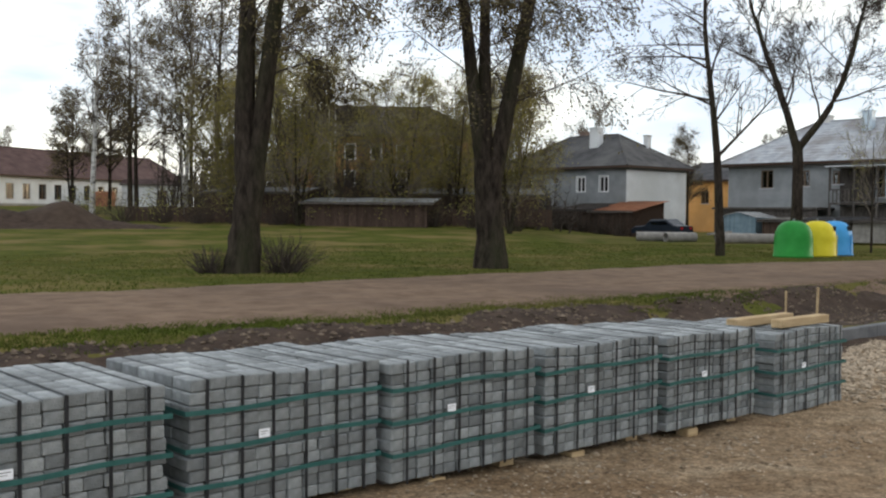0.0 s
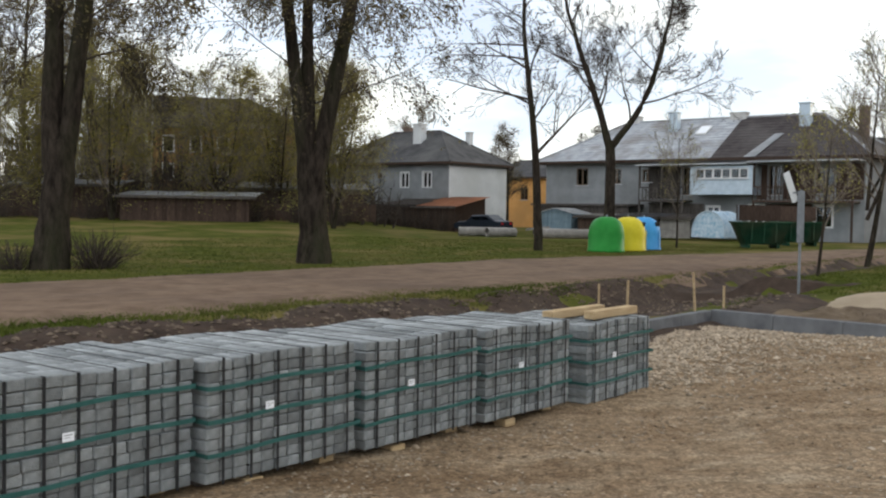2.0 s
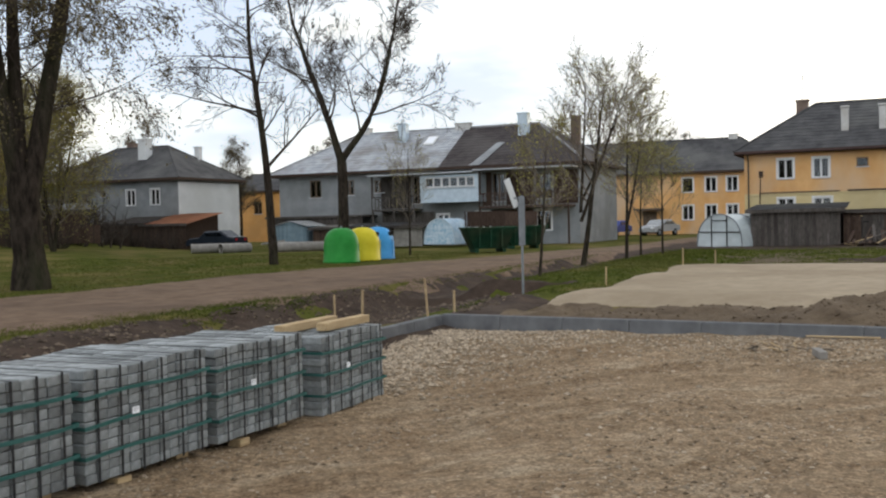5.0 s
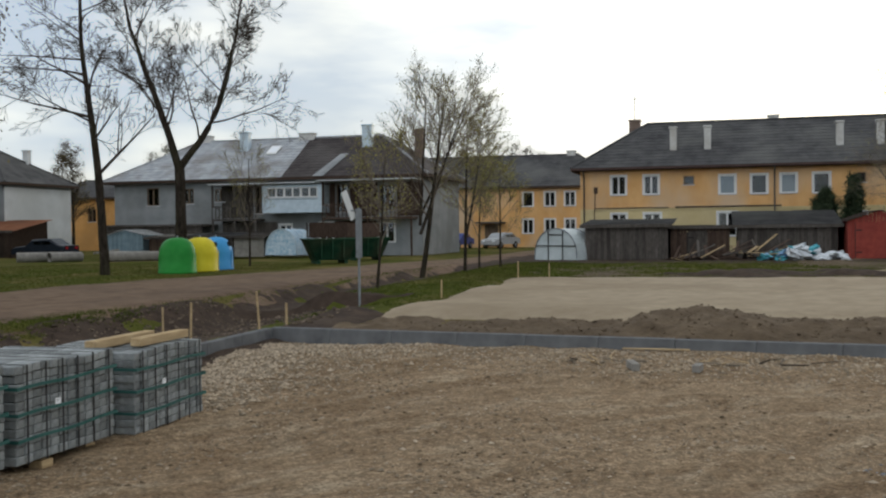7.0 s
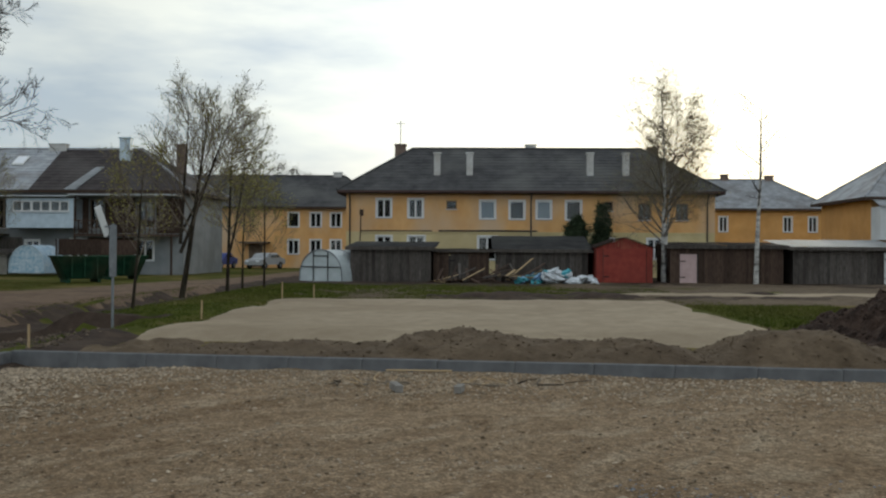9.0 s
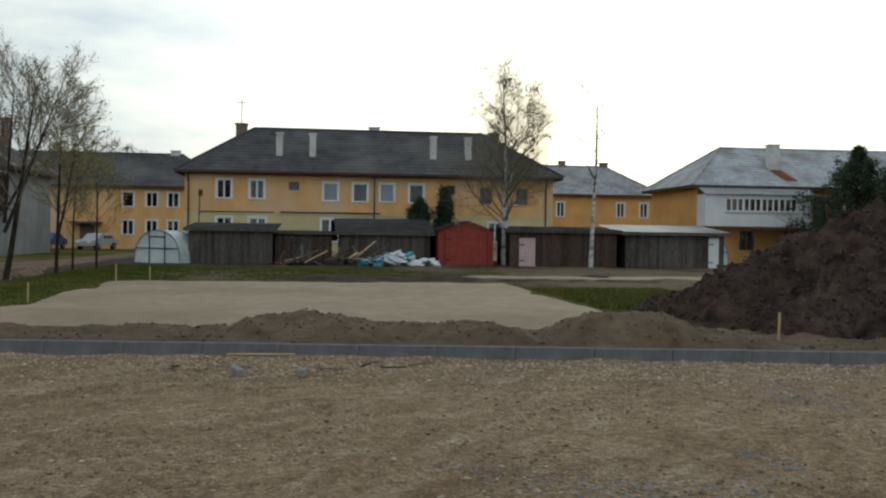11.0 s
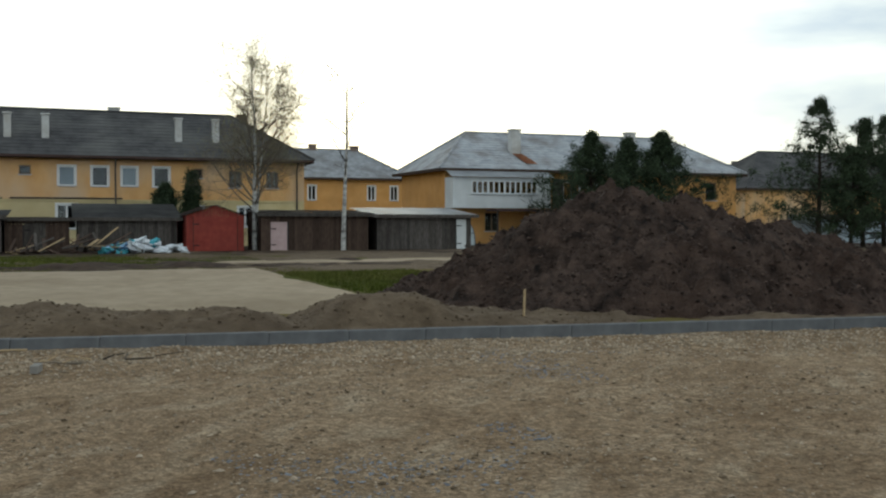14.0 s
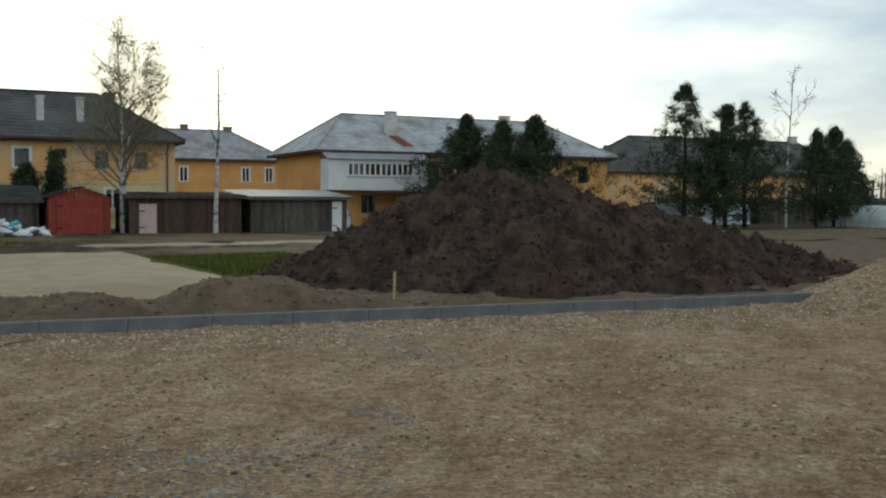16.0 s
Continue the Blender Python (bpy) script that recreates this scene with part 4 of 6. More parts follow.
bm = bmesh.new()
box(bm, 11.0, 2.6, 0, 11.8, 3.7, 0.09)
for v in bm.verts:
    v.co.z += on_slope(v.co.y + 0.6) + 0.06
sl = part("skylight", bm, M_FRAME, L1)
bm = bmesh.new()
box(bm, 11.08, 2.72, 0.092, 11.72, 3.58, 0.1)
for v in bm.verts:
    v.co.z += on_slope(v.co.y + 0.6) + 0.062
part("pane", bm, M_PAPER, sl)
bm = bmesh.new()
vs = [bm.verts.new(c) for c in ((16.0, -0.7, on_slope(-0.1) + 0.09), (16.8, -0.7, on_slope(-0.1) + 0.09), (17.6, 2.3, on_slope(2.9) + 0.09), (17.0, 2.3, on_slope(2.9) + 0.09))]
bm.faces.new(vs)
bmesh.ops.solidify(bm, geom=bm.faces[:], thickness=0.03)
part("roof_patch", bm, M_ZINC, L1, "loose pale sheet patch")
# enclosed pale blue loggia and the open balconies either side
lg = openings_wall("loggia", 4.4, 4.9, 0.1, [(0.4, 4.05, 4.1, 4.75)], M_CHIM_Z, L1, z0=3.0, label="pale blue enclosed loggia")
lg.matrix_basis = pose(12.6, -1.5, 0)
for i in range(3):
    window(lg, 0.4 + i * 1.2333, 4.05, 0.4 + (i + 1) * 1.2333, 4.75, leaves=2, trim=False, y=-0.04)
boxes("loggia_side", [(12.6, -1.4, 3.0, 12.7, 0, 4.9), (16.9, -1.4, 3.0, 17.0, 0, 4.9), (12.7, -1.4, 3.0, 16.9, 0, 3.1)], M_CHIM_Z, L1)
boxes("loggia_roof", [(8.6, -1.9, 5.0, 16.7, 0.1, 5.08), (16.75, -1.9, 5.1, 23.7, 0.1, 5.18)], M_ZINC, L1)


def balcony(x0, x1, z, material):
    b = boxes("balcony", [(x0, -1.5, z, x1, 0, z + 0.12)], material, L1, "dark timber balcony")
    n = int((x1 - x0) / 0.28)
    for i in range(n + 1):
        x = x0 + (x1 - x0 - 0.06) * i / n
        boxes("baluster", [(x, -1.49, z + 0.125, x + 0.06, -1.44, z + 0.95)], material, b)
    boxes("rail", [(x0, -1.52, z + 0.95, x1, -1.42, z + 1.03)], material, b)
    for x in (x0, (x0 + x1) / 2, x1 - 0.12):
        boxes("post", [(x, -1.5, 0, x + 0.12, -1.38, z), (x, -1.5, z + 1.03, x + 0.12, -1.38, 5.02)], material, b)
    for x in (x0 + 0.4, (x0 + x1) / 2 + 0.4):
        bm = bmesh.new()
        cyl(bm, (x, -1.46, z + 0.2), (x + 0.9, -1.46, z + 0.9), 0.03, sides=4)
        cyl(bm, (x + 0.9, -1.46, z + 0.2), (x, -1.46, z + 0.9), 0.03, sides=4)
        part("cross_brace", bm, material, b)


# board panels; their dark tone also stands in for the balconies' shade
for x0, x1, z0, z1 in ((8.75, 11.2, 2.7, 5.0), (18.5, 20.5, 2.7, 5.0), (21.9, 23.6, 2.7, 5.0), (16.8, 17.4, 2.7, 5.0), (17.4, 20.4, 0.2, 2.4), (8.8, 13.0, 0.2, 2.4)):
    boxes("boarding", [(x0, -0.04, z0, x1, -0.004, z1)], M_BROWNWOOD if x0 > 12 else M_OLDWOOD, L1, "boarded wall at the balconies, dark tone partly painted shade")
balcony(8.7, 12.1, 2.5, M_OLDWOOD)
balcony(17.0, 23.4, 2.5, M_BROWNWOOD)
boxes("lean_to_roof", [(0.2, -2.4, 2.15, 8.4, -0.01, 2.3)], M_OLDWOOD, L1)
boxes("lean_to_wall", [(0.3, -2.2, 0, 8.3, -2.1, 2.15)], M_OLDWOOD, L1)

# grey house with the white gable
H1 = house(at_as(66, 66.4), 14.0, 8.2, 5.6, "grey stucco house with white gable wall and slate roof", M_GREY,
           front=[(8.7, 3.6, 9.6, 4.9, V), (11.2, 3.6, 12.1, 4.9, V), (6.0, 4.4, 6.5, 4.9, VS), (2.5, 3.7, 3.4, 4.9, VD)])
boxes("gable_cladding", [(14.004, 0.0, 0.0, 14.06, 8.2, 5.4)], M_WHITE, H1, "white plastered gable wall")
hip_roof(H1, 14.0, 8.2, 5.75, 8.7, 4.2, 0.5, M_SLATE)
chimney(H1, 8.6, 2.6, 7.0, 9.3, 0.9, 0.8, M_WHITE)
chimney(H1, 5.6, 4.6, 7.9, 9.2, 0.8, 0.7, M_CHIM_B)
chimney(H1, 11.5, 6.0, 7.2, 8.7, 0.5, 0.5, M_WHITE)

# orange house glimpsed through the trees
O1 = house(pose(-16, 97, 1.4, 0, 0, 6), 20, 10, 7.6, "orange stucco house half hidden by bare trees", M_DULL,
           front=[(x, z, x + 1.0, z + 1.5, V1) for z in (2.8, 5.4) for x in (4, 6.5, 9, 11.5, 14, 16.5)])
hip_roof(O1, 20, 10, 7.75, 11.0, 5, 0.5, M_ROOF_D)
O2 = house(at_as(92, 69), 16, 9, 5.4, "ochre house seen in the gap between two houses", M_ORANGE, front=[(2, 3, 3, 4.3, VD), (6, 3, 7, 4.3, VD)])
hip_roof(O2, 16, 9, 5.5, 7.5, 3, 0.4, M_SLATE)

# low white building beyond the park
LW = house(pose(-50.5, 101.5, rise(-46, 112) - 0.3, 0, 0, 67), 39, 10, 3.5, "low white building with long dark brown roof", M_WHITE,
           front=[(1.4 + i * 2.35, 1.0, 2.5 + i * 2.35, 2.7, dict(leaves=2, frame_mat=M_FRAME_D, trim=False)) for i in range(15)], name="long_house")
hip_roof(LW, 39, 10, 3.6, 6.9, 1.0, 0.5, M_ROOF_B)
boxes("base_course", [(0, -0.05, 0, 39, -0.002, 0.5)], M_CONC, LW)


# ---- sheds and garages ----
def shed(name, m, L, D, hf, hb, label, wall_mat, roof_mat, over=0.25, board=0.16, door=None, door_mat=None, gable=False):
    """Board-clad shed: x along the front. Flat-pitched from hf to hb, or gabled with its ridge along y and eaves hf, ridge hb."""
    t = thing(name, m, label, "shed")
    n = max(4, int(L / board))
    w = L / n
    # solid filling behind the boards, coloured near-black for the unlit inside
    boxes("frame", [(0.03, 0.03, 0, L - 0.03, D - 0.03, min(hf, hb) - 0.05)], M_ROOM, t)
    for i in range(n):
        cx = (i + 0.5) * w
        if door and door[0] < cx < door[1]:
            z0 = door[2]
        else:
            z0 = 0.0
        top = (hb - (hb - hf) * abs(cx - L / 2) / (L / 2)) if gable else hf
        if top - z0 > 0.05:
            boxes("board", [(i * w + 0.006, -random.uniform(0, 0.015), z0, (i + 1) * w - 0.006, 0.028, top - 0.02)], wall_mat, t)
    if door:
        d = boxes("door", [(door[0] + 0.01, -0.02, 0.03, door[1] - 0.01, 0.02, door[2])], door_mat or M_OLDWOOD, t)
        boxes("hinge", [(door[0] + 0.02, -0.03, 0.3, door[0] + 0.3, -0.021, 0.36), (door[0] + 0.02, -0.03, door[2] - 0.4, door[0] + 0.3, -0.021, door[2] - 0.34)], M_BLACK, d)
    if gable:
        boxes("side_wall", [(0, 0.03, 0, 0.028, D, hf - 0.02)], wall_mat, t)
        boxes("side_wall", [(L - 0.028, 0.03, 0, L, D, hf - 0.02)], wall_mat, t)
        for sx in (-1, 1):
            n2 = 5
            for j in range(n2):
                u0, u1 = j / n2, (j + 1) / n2
                xa, xb = L / 2 + sx * (L / 2 + over) * (1 - u0), L / 2 + sx * (L / 2 + over) * (1 - u1)
                drop = (hb - hf) / (L / 2) * over
                za, zb = hf - drop + (hb - hf + drop) * u0 + 0.04, hf - drop + (hb - hf + drop) * u1 + 0.01
                bm = bmesh.new()
                q = [bm.verts.new(c) for c in ((xa, -over, za), (xb, -over, zb), (xb, D + over, zb), (xa, D + over, za))]
                bm.faces.new(q)
                bmesh.ops.solidify(bm, geom=bm.faces[:], thickness=0.03)
                part("roof_sheet", bm, roof_mat, t)
    else:
        def side(x):
            bm = bmesh.new()
            q = [bm.verts.new(c) for c in ((x, 0.03, 0), (x, D, 0), (x, D, hb - 0.02), (x, 0.03, hf - 0.02))]
            bm.faces.new(q)
            bmesh.ops.solidify(bm, geom=bm.faces[:], thickness=0.025)
            part("side_wall", bm, wall_mat, t)
        side(0.0)
        side(L)
        k = max(3, int(L / 0.9))
        for i in range(k):
            x0, x1 = -over + (L + 2 * over) * i / k, -over + (L + 2 * over) * (i + 1) / k + 0.05
            dz = 0.012 * (i % 2) + random.uniform(0, 0.015)
            slope = (hb - hf) / D
            bm = bmesh.new()
            q = [bm.verts.new(c) for c in ((x0, -over, hf - slope * over + dz), (x1, -over, hf - slope * over + dz), (x1, D + over, hb + slope * over + dz), (x0, D + over, hb + slope * over + dz))]
            bm.faces.new(q)
            bmesh.ops.solidify(bm, geom=bm.faces[:], thickness=0.04)
            part("roof_sheet", bm, roof_mat, t)
        boxes("fascia", [(-over, -over - 0.02, hf - 0.16, L + over, -over, hf + 0.02)], M_OLDWOOD, t)
    return t


shed("shed", at_as(54, 6.6), 4.3, 4.5, 1.85, 2.15, "low dark weathered board shed with felt roof", M_OLDWOOD, M_SLATE)
shed("shed", at_as(54.6, 2.2), 3.0, 3.5, 1.75, 1.45, "tumbledown open-fronted wooden shed with brown boards", M_BROWNWOOD, M_OLDWOOD, door=(0.9, 1.9, 1.5))
shed("shed", at_as(55, -1.2), 4.9, 4.5, 1.75, 2.5, "low grey shed with sagging sheet roof", M_OLDWOOD, M_SLATE)
shed("garage", at_as(54, -6.45), 2.95, 5.0, 1.9, 2.42, "red painted wooden garage with gabled roof", M_REDWOOD, M_ROOF_B, gable=True, over=0.18, door=(0.35, 2.6, 1.8), door_mat=M_REDWOOD)
shed("shed", at_as(54, -10.3), 5.9, 4.0, 2.0, 2.2, "dark brown board shed with a faded pink door", M_BROWNWOOD, M_OLDWOOD, door=(0.5, 1.4, 1.55), door_mat=M_PINKDOOR)
shed("shed", at_as(54, -16.7), 5.6, 4.2, 1.95, 2.35, "weathered board shed with bright ribbed zinc roof", M_OLDWOOD, M_ZINC, over=0.35, door=(4.7, 5.3, 1.7), door_mat=M_WHITE)
shed("shed", at_as(62, 52.6, 0.0), 4.0, 4.0, 2.0, 2.75, "dark brown shed with rusty red sheet roof", M_BROWNWOOD, M_RUST, over=0.3)
shed("shed", at_as(62, 56.6, 0.0), 3.9, 4.0, 2.1, 2.65, "dark brown garden shed", M_BROWNWOOD, M_OLDWOOD)
shed("shed", at_as(60, 39.5, 0.1), 2.7, 2.4, 1.5, 1.85, "small grey-blue shed with white roof", M_BLUEGREY, M_WHITE, gable=True, over=0.2)
shed("shed", at_as(60, 36.3, 0.1), 2.2, 2.4, 1.35, 1.5, "small brown shed with pale flat roof", M_BROWNWOOD, M_CONC)
shed("fence_shed", at_as(60, 33.6, 0.1), 3.4, 2.0, 1.35, 1.55, "low dark lean-to beside the film greenhouse", M_OLDWOOD, M_SLATE)
shed("shed", at_as(60, 30.1, 0.1), 2.1, 1.6, 1.35, 1.5, "grey-pink board fence shed", M_CONC, M_OLDWOOD)
shed("shed", pose(-9, 66, rise(-9, 66) - 0.05, 0, 0, -6), 8.0, 4.0, 1.6, 1.9, "low dark shed with pale flat roof under the trees", M_BROWNWOOD, M_ZINC, over=0.4)
shed("shed", pose(-17, 72, rise(-15, 72) - 0.1, 0, 0, -8), 7.0, 4.0, 2.2, 2.6, "brown shed with worn grey roof under the trees", M_BROWNWOOD, M_ROOF_L)
shed("shed", pose(-2, 74, rise(0, 74) - 0.1, 0, 0, -4), 9.0, 4.0, 2.2, 2.7, "long dim board shed behind the park", M_BROWNWOOD, M_ROOF_L)
shed("shed", at_as(60, -52), 7.0, 3.0, 1.9, 2.1, "blue-grey sheet metal garage", M_CHIM_Z, M_SLATE, board=0.4)
for i in range(5):
    shed("shed", at_as(60, -60 - i * 5.6), 5.5, 3.0, 1.9, 2.1, "dark board garage beneath the pines", M_OLDWOOD, M_SLATE)


def picket_run(m, n, step, label, material, h=1.3):
    f = thing("fence", m, label, "fence")
    for i in range(n):
        boxes("slat", [(i * step, 0, 0, i * step + step * 0.86, 0.02, h + random.uniform(-0.08, 0.08))], material, f)
    boxes("rail", [(0, 0.022, 0.3, n * step, 0.06, 0.38), (0, 0.022, h - 0.35, n * step, 0.06, h - 0.27)], material, f)
    return f


shed("annex", pose(-37.5, 118, rise(-35, 120) - 0.3, 0, 0, 12), 6.5, 5, 2.9, 3.6, "small white annex with brown roof", M_WHITE, M_ROOF_B, gable=False, board=0.5, door=(4.2, 5.1, 2.2), door_mat=M_FRAME_D)
boxes("board_fence", [(-40.6, 116.9, rise(-39, 117) - 0.2, -37.9, 117.0, rise(-39, 117) + 1.7)], M_RUST)
tagged(bpy.data.objects["board_fence"], "rusty red fence panel between the white walls", "fence")
picket_run(pose(-22, 70, rise(-16, 70) - 0.1, 0, 0, -5), 70, 0.42, "dark board fence at the end of the park", M_BROWNWOOD, 1.1)
picket_run(at_as(63, 66), 38, 0.22, "brown board fence beside the sheds", M_BROWNWOOD, 1.3)


def tunnel(m, L, D, H, label, material, rib_mat, name="greenhouse", ends=True):
    """Arched greenhouse; its end wall faces the front."""
    t = thing(name, m, label, "greenhouse")
    n = 14
    prof = [(L / 2 - L / 2 * math.cos(math.pi * i / n), H * math.sin(math.pi * i / n) ** 0.75) for i in range(n + 1)]
    vs = [(x, y, z) for y in (0.0, D) for x, z in prof]
    fs = [(i, i + 1, n + 2 + i, n + 1 + i) for i in range(n)]
    raw("cover", vs, fs, material, t)
    raw("end_wall", [(x, 0.01, z) for x, z in prof], [tuple(range(n + 1))], material, t)
    raw("end_wall", [(x, D - 0.01, z) for x, z in prof], [tuple(range(n, -1, -1))], material, t)
    for y in (-0.02, D / 3, 2 * D / 3, D):
        bm = bmesh.new()
        for i in range(n):
            cyl(bm, (prof[i][0], y, prof[i][1] + 0.01), (prof[i + 1][0], y, prof[i + 1][1] + 0.01), 0.03, sides=5)
        part("rib", bm, rib_mat, t)
    if ends:
        bm = bmesh.new()
        for p, q in (((L * 0.33, 0), (L * 0.33, H * 0.94)), ((L * 0.67, 0), (L * 0.67, H * 0.94)), ((0.05, H * 0.45), (L - 0.05, H * 0.45)), ((L * 0.33, H * 0.8), (L * 0.67, H * 0.8))):
            cyl(bm, (p[0], -0.03, p[1] + 0.02), (q[0], -0.03, q[1]), 0.03, sides=5)
        part("door_frame", bm, M_SLATE, t)
    return t


tunnel(at_as(54.0, 9.3, 0, -22), 2.6, 5.0, 1.68, "arched polycarbonate greenhouse with grey metal frame", M_POLY, M_METAL)
tunnel(at_as(60, 27.9, 0.2), 2.2, 3.0, 1.65, "small tunnel greenhouse in blue and white film", M_FILM, M_CHIM_Z, ends=False)
tunnel(at_as(62, -23.5), 2.4, 4.0, 1.8, "pale arched greenhouse behind the heap", M_POLY, M_METAL)
tunnel(at_as(46, -58), 4.0, 6.0, 1.5, "white arched greenhouse beside the pines", M_POLY, M_METAL)


# ---- recycling bins, skips, sign, stakes ----
def igloo(x, y, turn, material, label):
    t = thing("recycling_bin", pose(x, y, height(x, y) - 0.03, 0, 0, turn), label, "recycling bin", "recycling bins by the road")
    prof = [(0.74, 0.0), (0.80, 0.03), (0.80, 0.10), (0.775, 0.12), (0.765, 0.75), (0.72, 1.05), (0.62, 1.27), (0.46, 1.42), (0.26, 1.50), (0.0, 1.52)]
    n = 28
    vs, fs = [], []
    for r, z in prof[:-1]:
        for i in range(n):
            th = 2 * math.pi * i / n
            rr = r * (1 + (0.018 if i % 4 == 0 and 0.12 < z < 1.3 else 0))
            vs.append((rr * math.cos(th), rr * math.sin(th), z))
    vs.append((0, 0, prof[-1][1]))
    for k in range(len(prof) - 2):
        for i in range(n):
            j = (i + 1) % n
            fs.append((k * n + i, k * n + j, (k + 1) * n + j, (k + 1) * n + i))
    k = len(prof) - 2
    fs += [(k * n + i, k * n + (i + 1) % n, len(vs) - 1) for i in range(n)]
    raw("body", vs, fs, material, t, smooth=True)
    bm = bmesh.new()
    cyl(bm, (0, -0.60, 1.16), (0, -0.71, 1.13), 0.15, sides=14)
    part("opening_hood", bm, M_BLACK, t)
    bm = bmesh.new()
    box(bm, -0.05, -0.03, 1.51, 0.05, 0.03, 1.60, bevel=0.01)
    part("lifting_eye", bm, M_METAL, t)
    boxes("side_seam", [(-0.02, -0.80, 0.12, 0.02, -0.772, 0.95)], material, t)
    return t


igloo(14.3, 41.3, 150, M_GREEN, "green domed plastic recycling bin on the verge")
igloo(15.75, 42.6, 60, M_YPLAST, "yellow domed plastic recycling bin on the verge")
igloo(17.0, 44.0, 40, M_BLUE, "blue domed plastic recycling bin on the verge")


def skip(m, label, L=2.6, Wd=1.7, H=1.25):
    t = thing("waste_skip", m, label, "skip", "skips beside the road")
    bm = bmesh.new()
    lo = [(0.45, 0.15, 0.18), (L - 0.45, 0.15, 0.18), (L - 0.45, Wd - 0.15, 0.18), (0.45, Wd - 0.15, 0.18)]
    hi = [(0, 0, H), (L, 0, H), (L, Wd, H), (0, Wd, H)]
    a = [bm.verts.new(c) for c in lo]
    b = [bm.verts.new(c) for c in hi]
    bm.faces.new(a[::-1])
    for i in range(4):
        bm.faces.new((a[i], a[(i + 1) % 4], b[(i + 1) % 4], b[i]))
    bmesh.ops.solidify(bm, geom=bm.faces[:], thickness=0.04)
    part("hopper", bm, M_SKIP, t)
    boxes("rim", [(-0.05, -0.05, H - 0.02, L + 0.05, 0.03, H + 0.06), (-0.05, Wd - 0.03, H - 0.02, L + 0.05, Wd + 0.05, H + 0.06), (-0.05, 0.03, H - 0.02, 0.03, Wd - 0.03, H + 0.06), (L - 0.03, 0.03, H - 0.02, L + 0.05, Wd - 0.03, H + 0.06)], M_SKIP, t, bevel=0.01)
    for x in (0.7, 1.3, 1.9):
        boxes("rib", [(x - 0.04, -0.01, 0.3, x + 0.04, 0.12, H - 0.02)], M_SKIP, t)
    for x in (0.5, L - 0.65):
        boxes("skid", [(x, 0.1, 0, x + 0.15, Wd - 0.1, 0.17)], M_SKIP, t)
    lid = boxes("lid", [(0.3, Wd - 0.1, H + 0.09, L - 0.1, Wd, H + 0.9)], M_BROWNWOOD, t, "rusty brown raised lid")
    boxes("lid_stay", [(0.35, Wd - 0.16, H + 0.05, 0.41, Wd - 0.1, H + 0.9)], M_METAL, lid)
    return t


skip(at_as(48.3, 20.0, 0, 36), "dark green steel skip with raised lid")
skip(at_as(54.3, 20.2, 0, 36), "green steel skip full of rubbish")


def stake(x, y, h, lean=0.0, lean_dir=0.0, label="thin wooden marking stake driven into the earth"):
    bm = bmesh.new()
    box(bm, -0.016, -0.016, -0.25, 0.016, 0.016, h, bevel=0.003)
    ob = part("marking_stake", bm, M_TIMBER)
    ob.matrix_basis = pose(x, y, height(x, y), lean, 0, lean_dir)
    return tagged(ob, label, "stake", "marking stakes")


for a, s, h, lean, ld in ((15.4, 8.3, 0.86, 2, 20), (16.8, 9.65, 0.70, 0, 0), (16.56, 7.58, 0.86, 8, -50), (16.4, 7.0, 0.46, 0, 0), (23.3, 6.1, 0.42, 2, 0), (31.8, 5.9, 0.6, 0, 0), (33.6, 5.2, 0.5, 0, 0), (15.1, -7.15, 0.5, 2, 40)):
    p = W(a, s)
    stake(p.x, p.y, h, lean, ld)

# road sign on a steel post, seen edge-on from behind
p = W(23.0, 8.05)
sg = thing("road_sign", pose(p.x, p.y, height(p.x, p.y), 0, 0, 12), "grey steel post with narrow sign panel and bent plate", "road sign")
bm = bmesh.new()
cyl(bm, (0, 0, -0.3), (0, 0, 2.45), 0.03, sides=10)
part("post", bm, M_METAL, sg)
bm = bmesh.new()
box(bm, -0.14, -0.06, 1.25, 0.06, -0.035, 2.42, bevel=0.01)
part("panel", bm, M_METAL, sg, "narrow grey sign panel")
bm = bmesh.new()
box(bm, -0.09, -0.012, -0.36, 0.09, 0.012, 0.36, bevel=0.005, m=pose(-0.30, 0.0, 2.50, 0, -24, 0))
part("bent_plate", bm, M_WHITE, sg, "white plate hanging askew")
boxes("bracket", [(-0.25, -0.02, 2.36, 0.0, 0.02, 2.40), (-0.06, -0.034, 1.4, 0.0, 0.0, 1.44)], M_METAL, sg)


# ---- concrete pipes and slabs ----
def pipe(m, L, r, label):
    n = 20
    vs, fs = [], []
    for x, rr in ((0, r), (L, r), (L, r * 0.8), (0, r * 0.8)):
        for i in range(n):
            th = 2 * math.pi * i / n
            vs.append((x, rr * math.cos(th), r + rr * math.sin(th)))
    for k in range(4):
        k2 = (k + 1) % 4
        for i in range(n):
            j = (i + 1) % n
            fs.append((k * n + i, k2 * n + i, k2 * n + j, k * n + j))
    ob = raw("concrete_pipe", vs, fs, M_CONC, smooth=False)
    ob.matrix_basis = m
    return tagged(ob, label, "pipe", "concrete pipes on the grass")


for x, y, turn, L in ((12.6, 66, -8, 3.2), (17.0, 62.5, -12, 3.4), (20.6, 62.0, 6, 2.4), (17.2, 64.0, -15, 2.6), (14.2, 64.6, 20, 2.2), (21.2, 63.2, -20, 2.6)):
    pipe(pose(x, y, height(x, y) - 0.03, 0, 0, turn), L, 0.31, "weathered concrete sewer pipe lying on grass")


